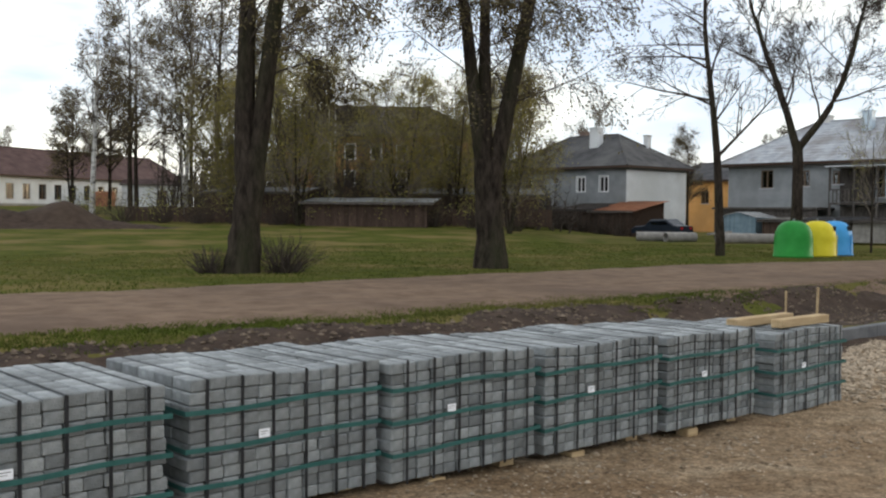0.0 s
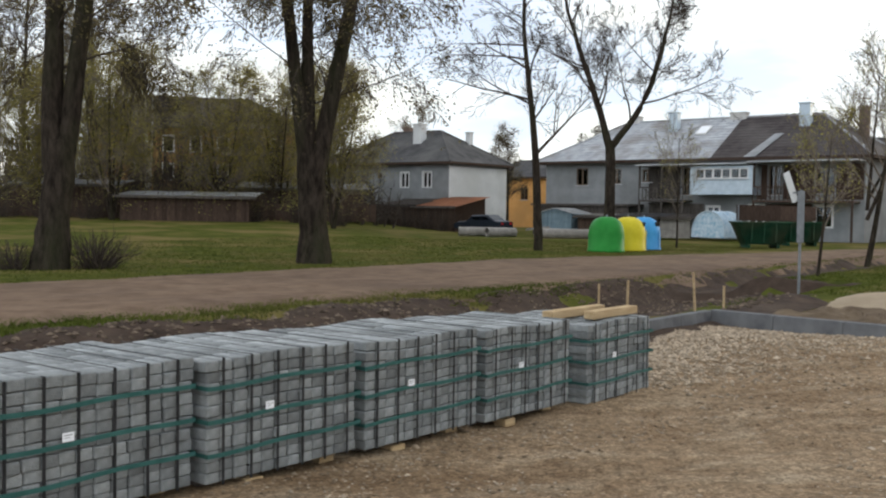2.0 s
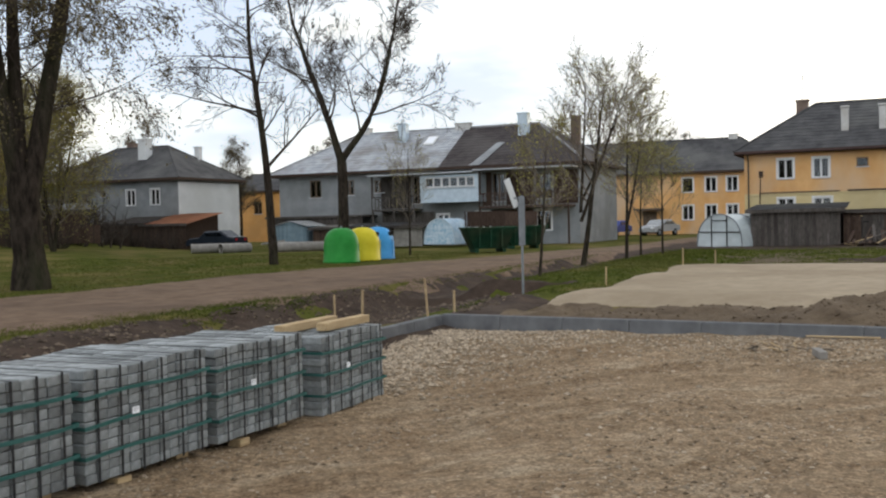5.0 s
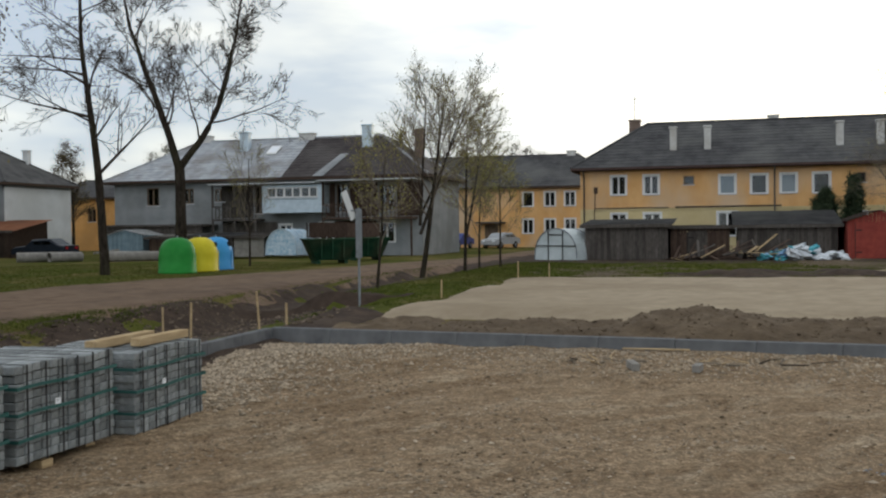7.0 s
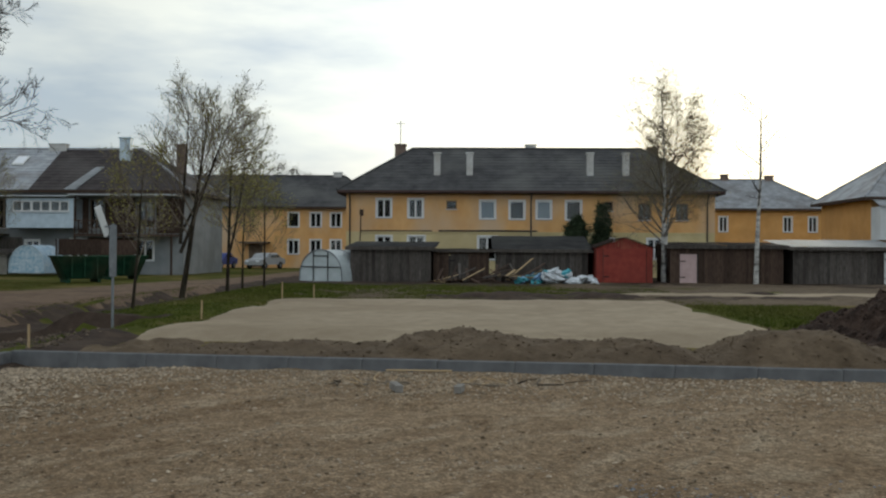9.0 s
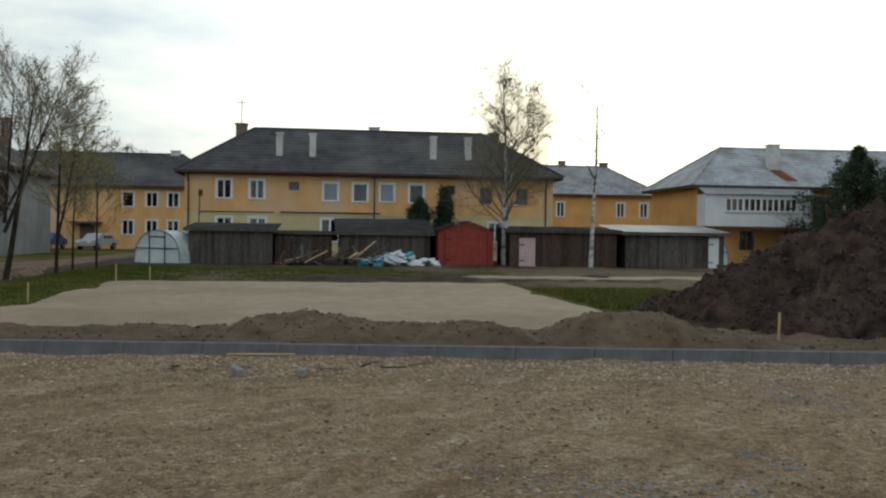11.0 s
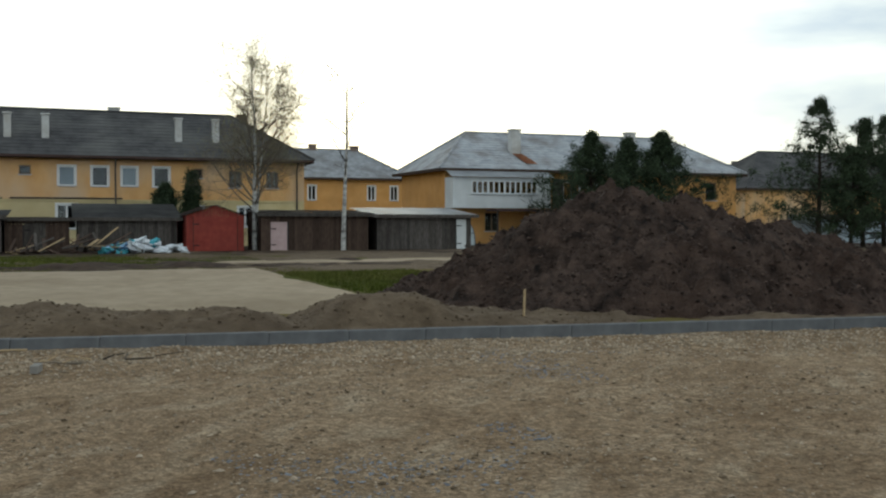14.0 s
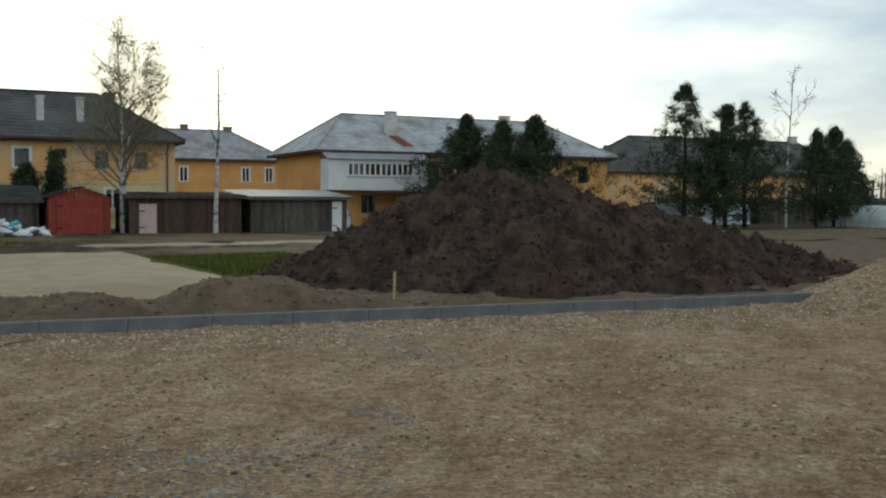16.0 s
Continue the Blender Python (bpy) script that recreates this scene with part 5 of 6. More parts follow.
def lump_mesh(name, seed, rough=0.35, flat=0.7, sub=2):
    bm = bmesh.new()
    bmesh.ops.create_icosphere(bm, subdivisions=sub, radius=1.0)
    for v in bm.verts:
        d = v.co.normalized()
        v.co = d * (1 + rough * noise.noise(d * 1.7 + Vector((seed, seed * 2, 0))))
        v.co.z *= flat
    me = bpy.data.meshes.new(name)
    bm.to_mesh(me)
    bm.free()
    return me


def lump(name, m, size, material, label, category, group="", seed=1.0, rough=0.45, flat=0.7):
    me = lump_mesh(name, seed, rough, flat)
    me.materials.append(material)
    ob = new(name, me)
    ob.matrix_basis = m @ Matrix.Diagonal((*size, 1))
    return tagged(ob, label, category, group)


for i in range(9):
    x, y = 16.2 + random.uniform(0, 2.6), 64.8 + random.uniform(-0.6, 0.8)
    bm = bmesh.new()
    box(bm, 0, 0, 0, random.uniform(1.0, 2.0), random.uniform(0.4, 0.9), 0.12, bevel=0.02)
    ob = part("concrete_slab", bm, M_CONC)
    ob.matrix_basis = pose(x, y, height(x, y) + 0.05 + (i % 4) * 0.13, random.uniform(-8, 8), random.uniform(-8, 8), random.uniform(-30, 30))
    tagged(ob, "broken concrete slab piled on others", "concrete slab", "pile of broken slabs")


def car(m, paint, label):
    t = thing("car", m, label, "car")
    prof = [(0.0, 0.35), (0.02, 0.72), (0.25, 0.86), (1.1, 0.94), (1.65, 1.38), (2.9, 1.42), (3.6, 1.0), (4.15, 0.93), (4.2, 0.4)]
    bm = bmesh.new()
    n = len(prof)
    rings = []
    for y, sq in ((0.0, 0.9), (0.14, 1.0), (1.51, 1.0), (1.65, 0.9)):
        rings.append([bm.verts.new((x, y, 0.35 + (z - 0.35) * sq)) for x, z in prof])
    for k in range(3):
        for i in range(n - 1):
            bm.faces.new((rings[k][i], rings[k][i + 1], rings[k + 1][i + 1], rings[k + 1][i]))
        bm.faces.new((rings[k][n - 1], rings[k][0], rings[k + 1][0], rings[k + 1][n - 1]))
    bm.faces.new(rings[0])
    bm.faces.new(rings[3][::-1])
    part("body", bm, paint, t, smooth=False)
    for y in (-0.012, 1.652):
        boxes("side_window", [(1.75, y, 1.0, 2.35, y + 0.01, 1.24), (2.42, y, 1.0, 3.1, y + 0.01, 1.24)], M_GLASS, t)
    for x in (0.75, 3.35):
        for y in (-0.02, 1.49):
            bm = bmesh.new()
            cyl(bm, (x, y, 0.31), (x, y + 0.18, 0.31), 0.31, sides=18)
            w = part("wheel", bm, M_BLACK, t)
            bm = bmesh.new()
            cyl(bm, (x, y - 0.01, 0.31), (x, y + 0.19, 0.31), 0.18, sides=12)
            part("rim", bm, M_METAL, w)
    for y in (0.15, 1.2):
        boxes("headlight", [(-0.02, y, 0.62, 0.01, y + 0.3, 0.74)], M_PAPER, t)
        boxes("tail_light", [(4.19, y, 0.7, 4.215, y + 0.23, 0.85)], M_REDLAMP, t)
    return t


car(at_as(59, 46.3, 0.0, 0), M_CARD, "dark parked car beside the white gable house")
car(at_as(88, 18.8, 0, 70), M_CARW, "silver parked car in front of the yellow house")
car(at_as(88, 22.5, 0, 80), M_CARB, "dark blue parked car in front of the yellow house")
car(at_as(84, 27.5, 0, 60), M_CARD, "dark parked car beside the grey house")

# ---- rubbish in front of the sheds ----
for i in range(60):
    s, a = max(-6.0, min(-1.9, random.gauss(-4.0, 1.1))), 52.2 + random.gauss(0, 0.5)
    p = W(a, s, height(*W(a, s).xy))
    k = random.random()
    M_, lab = (M_WHITEBAG, "crumpled white plastic sack") if (s < -3.5 and k > 0.25) or k < 0.12 else ((M_TEALBAG, "crumpled teal plastic sack") if k < 0.6 else (M_BLUEBAG, "crumpled blue plastic sheet"))
    r = random.uniform(0.12, 0.34)
    lump("rubbish_sack", pose(p.x, p.y, p.z + 0.12 + 0.55 * max(0, 1 - abs(s + 4.0) / 2.2) * random.random(), random.uniform(-30, 30), random.uniform(-30, 30), random.uniform(0, 360)), (r * 1.5, r, r * 0.8), M_, lab, "rubbish", "rubbish heap by the sheds", seed=i * 1.3, rough=0.9)
for i in range(70):
    s, a = random.uniform(-3.4, 2.0), 52.4 + random.gauss(0, 0.5)
    p = W(a, s, height(*W(a, s).xy))
    bm = bmesh.new()
    box(bm, 0, 0, 0, random.uniform(0.7, 2.2), random.uniform(0.08, 0.2), 0.035)
    ob = part("scrap_plank", bm, random.choice((M_TIMBER, M_OLDWOOD, M_BROWNWOOD, M_BROWNWOOD)))
    ob.matrix_basis = pose(p.x, p.y, p.z + random.uniform(0.05, 0.15) + 0.55 * random.random() * max(0.0, 1 - abs(s + 1.2) / 2.2), random.uniform(-15, 15), random.uniform(-28, 28), random.uniform(-80, 60))
    tagged(ob, "broken scrap plank on the rubbish heap", "plank", "scrap planks by the sheds")

# offcuts and twigs lying by the kerb
for i in range(14):
    a, s = 12.5 + random.gauss(0, 0.12), random.uniform(-1.1, 1.6)
    p = W(a, s)
    bm = bmesh.new()
    L = random.uniform(0.2, 0.7)
    cyl(bm, (0, 0, 0), (L * 0.5, random.uniform(-0.05, 0.05), random.uniform(0, 0.05)), 0.012, 0.008, 5)
    cyl(bm, (L * 0.5, 0, 0.02), (L, random.uniform(-0.1, 0.1), random.uniform(0, 0.1)), 0.008, 0.004, 5)
    ob = part("twig", bm, random.choice((M_TWIG, M_TIMBER, M_TWIG_L)))
    ob.matrix_basis = pose(p.x, p.y, lot_z(p.x, p.y) + 0.015, 0, 0, random.uniform(0, 360))
    tagged(ob, "broken twig lying on the gravel", "twig", "twigs on the gravel")
for a, s, turn, L in ((11.84, 0.66, 20, 0.28), (11.86, 0.0, -12, 0.18)):
    p = W(a, s)
    bm = bmesh.new()
    box(bm, 0, -0.045, 0, L, 0.045, 0.085, bevel=0.006)
    ob = part("block_offcut", bm, M_CONC)
    ob.matrix_basis = pose(p.x, p.y, lot_z(p.x, p.y) + 0.005, 0, -3, YAW_A + turn)
    tagged(ob, "short weathered grey block offcut lying on gravel", "offcut")
p = W(13.3, 0.95)
beam(13.3, 0.95, lot_z(p.x, p.y) + 0.03, -91, 0.85, "thin pale lath lying beside the kerb", 0.035, 0.02)
beam(15.0, -1.6, 0.2, -88, 1.0, "thin pale plank lying on the berm", 0.08, 0.025)


# ---- trees ----
class Limbs:
    def __init__(self):
        self.v, self.f = [], []

    def add(self, pts, radii, sides):
        base = len(self.v)
        n = len(pts)
        for i in range(n):
            d = (pts[min(i + 1, n - 1)] - pts[max(i - 1, 0)])
            d.normalize()
            u = d.cross(Vector((0.31, 0.17, 0.93)) if abs(d.z) < 0.9 else Vector((1, 0, 0)))
            u.normalize()
            w = d.cross(u)
            for k in range(sides):
                th = 2 * math.pi * k / sides
                rr = radii[i] * (1 + 0.09 * noise.noise(Vector((math.cos(th) * 2.6, math.sin(th) * 2.6, pts[i].z * 0.9 + pts[0].x * 3))) if sides > 12 else 1)
                self.v.append(pts[i] + (u * math.cos(th) + w * math.sin(th)) * rr)
        for i in range(n - 1):
            for k in range(sides):
                j = (k + 1) % sides
                self.f.append((base + i * sides + k, base + i * sides + j, base + (i + 1) * sides + j, base + (i + 1) * sides + k))


def bend(d, ang, rng):
    u = d.cross(Vector((rng.uniform(-1, 1), rng.uniform(-1, 1), rng.uniform(-1, 1))))
    if u.length < 1e-3:
        u = Vector((1, 0, 0))
    return (Matrix.Rotation(radians(ang), 3, u.normalized()) @ d).normalized()


def grow(limbs, tips, p, d, L, r, lev, P, rng):
    n = 16 if lev == 0 else (5 if lev < P["levels"] else 4)
    pts, rad = [p.copy()], [r]
    end = r * (P["taper"] if lev == 0 else 0.25)
    dirs = [d.copy()]
    for i in range(n):
        w = P["wob"] * (P.get("sway", 0.35) if lev == 0 else 1.0 + 0.5 * lev)
        d = (d + Vector((rng.gauss(0, w), rng.gauss(0, w), rng.gauss(0, w) + (P.get("droop", 0.0) if lev >= 2 else 0.0) + P["up"] * ((0.2 if lev == 0 else 1) if lev < P["levels"] else P["tip_up"])))).normalized()
        pts.append(pts[-1] + d * L / n)
        rad.append(max(P["min_r"], r + (end - r) * (i + 1) / n))
        dirs.append(d.copy())
    limbs[0 if lev == 0 else 1].add(pts, rad, (14, 7, 4, 3, 3, 3)[lev])
    if lev >= P["levels"]:
        tips.append((pts[-1], dirs[-1]))
        tips.append((pts[2], dirs[2]))
        return
    kids = P["kids"][lev]
    lo = P["bare"] if lev == 0 else 0.25
    for k in range(kids):
        f = lo + (1 - lo) * (k + rng.random()) / kids
        i = min(int(f * n), n - 1)
        q = pts[i].lerp(pts[i + 1], f * n - i)
        rr = rad[i] * rng.uniform(0.35, 0.55) * (P.get("limb", 1.0) if lev == 0 else 1.0)
        ln = L * P["ratio"][lev] * rng.uniform(0.7, 1.2) * (1.15 - 0.6 * f)
        grow(limbs, tips, q, bend(dirs[i], P["angle"][lev] * rng.uniform(0.7, 1.2), rng), ln, max(rr, P["min_r"]), lev + 1, P, rng)


def leaf_cloud(name, pts, size, count, spread, material, parent, rng, long=1.6, label=""):
    vs, fs = [], []
    for p, d in pts:
        for _ in range(count):
            c = p + Vector((rng.gauss(0, spread), rng.gauss(0, spread), rng.gauss(0, spread)))
            u = Vector((rng.gauss(0, 1), rng.gauss(0, 1), rng.gauss(0, 1))).normalized()
            w = u.cross(Vector((rng.gauss(0, 1), rng.gauss(0, 1), rng.gauss(0, 1)))).normalized()
            s = size * rng.uniform(0.6, 1.4)
            k = len(vs)
            vs += [c - u * s * long / 2, c + w * s / 2, c + u * s * long / 2, c - w * s / 2]
            fs.append((k, k + 1, k + 2, k + 3))
    return raw(name, vs, fs, material, parent, label)


def tree(x, y, stems, label, P, seed, bark=None, twig=None, leaf=None, leaf_size=0.05, leaf_n=2, leaf_spread=0.25, z=None, name="tree", group=""):
    """stems: (lean azimuth, lean degrees, length, radius, start height) each a main stem of one tree."""
    rng = random.Random(seed)
    t = thing(name, pose(x, y, (height(x, y) if z is None else z) - 0.05), label, "tree", group)
    trunk, branch, tips = Limbs(), Limbs(), []
    for az, lean, L, r, z0 in stems:
        d = Vector((math.sin(radians(lean)) * math.sin(radians(az)), math.sin(radians(lean)) * math.cos(radians(az)), math.cos(radians(lean))))
        ft = P.get("foot") or (1, 0, 0, 0, 0)
        st = Vector((ft[3] * z0 / ft[0], ft[4] * z0 / ft[0], z0)) + Vector((math.sin(radians(az)), math.cos(radians(az)), 0)) * (0.35 * r)
        grow((trunk, branch), tips, st, d, L, r, 0, P, rng)
    if P.get("foot"):
        h, r0, r1, fx, fy = P["foot"]
        n = 10
        trunk.add([Vector((fx * i / n + rng.gauss(0, 0.02), fy * i / n + rng.gauss(0, 0.02), h * i / n)) for i in range(n + 1)], [r0 * (1.3 - 0.3 * min(1, 3.0 * i / n)) + (r1 - r0) * i / n + rng.gauss(0, 0.012) for i in range(n + 1)], 18)
    raw("trunk", trunk.v, trunk.f, bark or M_BARK, t, smooth=True)
    raw("crown", branch.v, branch.f, twig or M_TWIG, t)
    if leaf:
        leaf_cloud("foliage", tips, leaf_size, leaf_n, leaf_spread, leaf, t, rng)
    return t


P_BIG = dict(levels=4, kids=(13, 7, 6, 5), ratio=(0.30, 0.55, 0.5, 0.55), angle=(62, 50, 45, 40), bare=0.16, wob=0.05, up=0.012, tip_up=-5.0, droop=-0.16, limb=0.30, taper=0.22, min_r=0.009, foot=(3.3, 0.40, 0.37, 0.28, 0.05))
P_OAK = dict(levels=4, kids=(8, 6, 5, 4), ratio=(0.38, 0.55, 0.5, 0.5), angle=(55, 48, 42, 40), bare=0.35, wob=0.05, up=0.02, tip_up=0.5, taper=0.2, min_r=0.014, foot=None)
P_THIN = dict(levels=3, kids=(26, 8, 5), ratio=(0.30, 0.5, 0.5), angle=(62, 45, 40), bare=0.3, wob=0.03, up=0.03, tip_up=1.0, taper=0.15, min_r=0.012, foot=None)
P_SAP = dict(levels=3, kids=(14, 8, 5), ratio=(0.44, 0.55, 0.55), angle=(42, 36, 34), bare=0.30, wob=0.028, up=0.06, tip_up=1.0, taper=0.2, min_r=0.0055, foot=None)
P_BIRCH = dict(levels=4, kids=(24, 6, 4, 3), ratio=(0.26, 0.5, 0.55, 0.6), angle=(50, 42, 40, 38), bare=0.25, wob=0.03, up=0.02, tip_up=-6.0, taper=0.12, min_r=0.014, foot=None)

tree(-5.4, 27.1, [(-80, 2.5, 13, 0.30, 2.5), (85, 9, 12.5, 0.28, 2.5)], "old forked tree with dark bark and sparse buds", P_BIG, 3, leaf=M_BUD, leaf_size=0.055, leaf_n=2)
tree(1.45, 30.6, [(-90, 9, 13, 0.25, 2.5), (-60, 3.5, 13, 0.23, 2.7), (88, 9, 13, 0.29, 2.5)], "old three-stemmed tree with dark rough bark", dict(P_BIG, foot=(3.3, 0.42, 0.40, -0.12, 0.0)), 8, leaf=M_BUD, leaf_size=0.055, leaf_n=2)
tree(11.4, 41.8, [(60, 1, 14, 0.20, -0.1)], "slim bare tree beside the dirt road", dict(P_THIN, levels=4, kids=(18, 7, 5, 4), min_r=0.009, ratio=(0.30, 0.55, 0.5, 0.5), angle=(62, 45, 40, 40), sway=0.8, up=0.0, tip_up=2.0, droop=0.02), 5)
tree(17.4, 49.9, [(-71, 12, 10, 0.20, 5.1), (109, 29, 9.6, 0.19, 5.1)], "bare V-forked tree with fine twigs", dict(P_OAK, kids=(15, 9, 6, 5), ratio=(0.40, 0.58, 0.55, 0.6), min_r=0.010, bare=0.14, limb=0.7, up=0.07, sway=0.9, wob=0.07, angle=(48, 44, 42, 40), foot=(5.4, 0.30, 0.24, 0.0, 0.0)), 11)
# saplings on the bank
for x, y, stems, sd, n in ((13.7, 23.5, [(115, 5, 3.7, 0.045, -0.1)], 21, 1), (18.6, 29.1, [(115, 9, 6.4, 0.10, -0.1), (125, 21, 5.0, 0.06, 1.6), (150, 5, 4.4, 0.06, 1.9), (100, 27, 4.3, 0.05, 2.2)], 22, 1),
                           (21.7, 30.9, [(30, 2, 5.6, 0.07, -0.1), (130, 12, 4.0, 0.05, 1.2)], 23, 2), (24.3, 33.6, [(0, 3, 4.2, 0.05, -0.1)], 24, 2), (25.2, 33.4, [(200, 3, 4.0, 0.05, -0.1)], 25, 2), (19.9, 47.0, [(0, 1, 5.5, 0.06, -0.1)], 26, 1)):
    tree(x, y, stems, "young roadside tree with opening pale green leaves", P_SAP, sd, twig=M_TWIG_L, leaf=M_LEAF, leaf_size=0.034, leaf_n=n, leaf_spread=0.08, name="sapling", group="saplings on the bank")
# birches and the dead trunk by the sheds
p = W(55.0, -10.2)
tree(p.x, p.y, [(0, 1, 10.4, 0.15, -0.1), (60, 6, 8.6, 0.09, 0.8)], "tall birch with hanging twigs and first leaves", dict(P_BIRCH, ratio=(0.33, 0.55, 0.6, 0.65), angle=(50, 46, 44, 40), kids=(44, 8, 5, 3), min_r=0.0045, tip_up=-1.5, wob=0.045, bare=0.22), 41, bark=M_BIRCH, twig=M_TWIG_L, leaf=M_LEAF, leaf_size=0.024, leaf_n=1, leaf_spread=0.35)
p = W(53.4, -14.6)
tree(p.x, p.y, [(90, 1, 9.2, 0.14, -0.1)], "dead pale birch trunk with few broken twigs", dict(P_THIN, kids=(9, 4, 2), bare=0.45), 33, bark=M_BIRCH)
# birches and poplars behind the park
for i, (x, y, L) in enumerate(((-26, 84, 17), (-20.5, 80, 20), (-17.2, 76, 20), (-23, 92, 19), (-14.6, 86, 19), (-12.5, 78, 18), (-29, 96, 16), (-10, 90, 17), (-18, 98, 19), (-33, 100, 14), (-27.5, 79, 15), (-36, 98, 11))):
    tree(x, y, [(rng_az := 40 * i, 2, L, 0.2, -0.1), (rng_az + 150, 5, L * 0.8, 0.14, 0.2)] if i % 2 else [(40 * i, 1.5, L, 0.24, -0.1)], "tall bare birch behind the park" if i % 3 else "tall dark bare poplar behind the park", P_BIRCH, 50 + i, bark=M_BIRCH if i % 3 == 1 else M_BARK, leaf=M_BUD, leaf_size=0.09, leaf_n=1, group="trees behind the park")
# willows and shrubs in yellow-green leaf
for i, (x, y, h) in enumerate(((-9.5, 66, 10), (-3.0, 70, 9.5), (4.0, 61, 9.0), (-14.5, 70, 9), (1.0, 74, 10))):
    tree(x, y, [(360 * k / 4 + 20 * i, 10, h, 0.11, -0.1) for k in range(4)], "spreading shrub willow in yellow-green leaf", dict(P_BIRCH, kids=(15, 7, 5, 3), ratio=(0.30, 0.55, 0.55, 0.6), bare=0.15), 70 + i, twig=M_TWIG_L, leaf=M_SHRUB, leaf_size=0.05, leaf_n=3, leaf_spread=0.45, group="willows behind the park")
for i, (x, y, h) in enumerate(((30, 90, 9), (36, 96, 8), (24, 100, 10), (14, 96, 11), (4, 92, 12), (42, 104, 8), (72, 92, 11), (80, 96, 10), (-44, 128, 10), (-54, 124, 9), (-60, 118, 10))):
    tree(x, y, [(50 * i, 2, h, 0.16, -0.1), (50 * i + 160, 8, h * 0.85, 0.12, 0.3)], "bare tree beyond the houses", P_BIRCH, 90 + i, twig=M_TWIG_L if i % 2 else M_TWIG, leaf=M_BUD, leaf_size=0.06, leaf_n=1, group="trees beyond the houses")


# far belt of bare woods closing the horizon
rng = random.Random(777)
far = Limbs()
for i in range(900):
    az, r = radians(rng.uniform(-62, 125) if i < 560 else rng.uniform(-40, 15)), rng.uniform(165, 260)
    x, y = r * math.sin(az), r * math.cos(az)
    z0, h = height(x, y) - 0.2, rng.uniform(5.5, 9.5)
    far.add([Vector((x, y, z0)), Vector((x + rng.gauss(0, 0.3), y, z0 + h * 0.6)), Vector((x + rng.gauss(0, 0.6), y, z0 + h))], [0.22, 0.14, 0.05], 4)
    for _ in range(26):
        f = rng.uniform(0.1, 0.95)
        q = Vector((x, y, z0 + h * f))
        d = Vector((rng.gauss(0, 1), rng.gauss(0, 1), rng.uniform(0.2, 1.2))).normalized() * rng.uniform(1.2, 3.2) * (1.15 - f)
        far.add([q, q + d], [0.07, 0.03], 3)
tagged(raw("woods", far.v, far.f, M_TWIG_L), "distant belt of bare grey-brown woods", "woods", kind="stuff")


# brown thicket between the park fence and the houses behind it
rng = random.Random(778)
scrub = Limbs()
for i in range(400):
    x, y = rng.uniform(-21, 9), rng.uniform(72, 92)
    z0, h = height(x, y) - 0.2, rng.uniform(2.5, 7.5) * (0.55 if x > 2 else 1.0)
    top = Vector((x + rng.gauss(0, 0.7), y + rng.gauss(0, 0.7), z0 + h))
    scrub.add([Vector((x, y, z0)), Vector((x, y, z0)).lerp(top, 0.55) + Vector((rng.gauss(0, 0.2), 0, 0)), top], [0.07, 0.045, 0.012], 4)
    for _ in range(20):
        f = rng.uniform(0.12, 0.98)
        q = Vector((x, y, z0)).lerp(top, f)
        d = Vector((rng.gauss(0, 1), rng.gauss(0, 1), rng.uniform(0.3, 1.6))).normalized() * rng.uniform(0.6, 1.9) * (1.2 - 0.7 * f)
        side = Vector((rng.gauss(0, 0.25), rng.gauss(0, 0.25), rng.gauss(0.1, 0.2)))
        scrub.add([q, q + d * 0.5, q + d + side * 0.6], [0.022, 0.016, 0.008], 3)
        scrub.add([q + d * 0.5, q + d * 0.8 + side], [0.013, 0.007], 3)
tagged(raw("thicket", scrub.v, scrub.f, M_TWIG), "dense brown leafless thicket behind the park fence", "thicket", kind="stuff")


def conifer(x, y, h, r, label, seed, rows=22, bare=0.12, dens=1.0, airy=False, power=0.95):
    rng = random.Random(seed)
    t = thing("conifer", pose(x, y, height(x, y) - 0.05), label, "tree", "dark conifers")
    tr, br, pts = Limbs(), Limbs(), []
    tr.add([Vector((rng.gauss(0, 0.03), rng.gauss(0, 0.03), h * i / 8)) for i in range(9)], [0.16 * h / 8 * (1 - i / 8.6) for i in range(9)], 9)
    for k in range(rows):
        f = bare + (1 - bare) * k / rows
        n = rng.randint(2, 5) if airy else rng.randint(4, 7)
        a0 = rng.random() * 6.3
        for j in range(n):
            L = r * (1 - f) ** power * (rng.uniform(0.3, 1.35) if airy else rng.uniform(0.6, 1.15)) + 0.08
            th = a0 + 6.283 * j / n + rng.gauss(0, 0.25)
            d = Vector((math.cos(th), math.sin(th), rng.uniform(0.0, 0.45)))
            p0 = Vector((0, 0, h * f))
            q = [p0 + d * L * i / 4 + Vector((0, 0, 0.10 * L * (i / 4) ** 2)) for i in range(5)]
            br.add(q, [0.03, 0.025, 0.02, 0.014, 0.008], 4)
            for i in range(3 if airy else 2, 5):
                for _ in range(int(3 * dens)):
                    pts.append((q[i] + Vector((rng.gauss(0, 0.16), rng.gauss(0, 0.16), rng.gauss(0, 0.12))) * (min(L, 1.6) + 0.05), d))
    raw("trunk", tr.v, tr.f, M_BARK, t, smooth=True)
    pts += [(Vector((rng.gauss(0, 0.05), rng.gauss(0, 0.05), h * (0.93 + 0.07 * i / 5))), Vector((0, 0, 1))) for i in range(6)]
    raw("crown", br.v, br.f, M_TWIG, t)
    leaf_cloud("foliage", pts, 0.05, 16 if airy else 12, 0.13 if airy else 0.10, M_NEEDLE, t, rng, long=5.0)
    return t


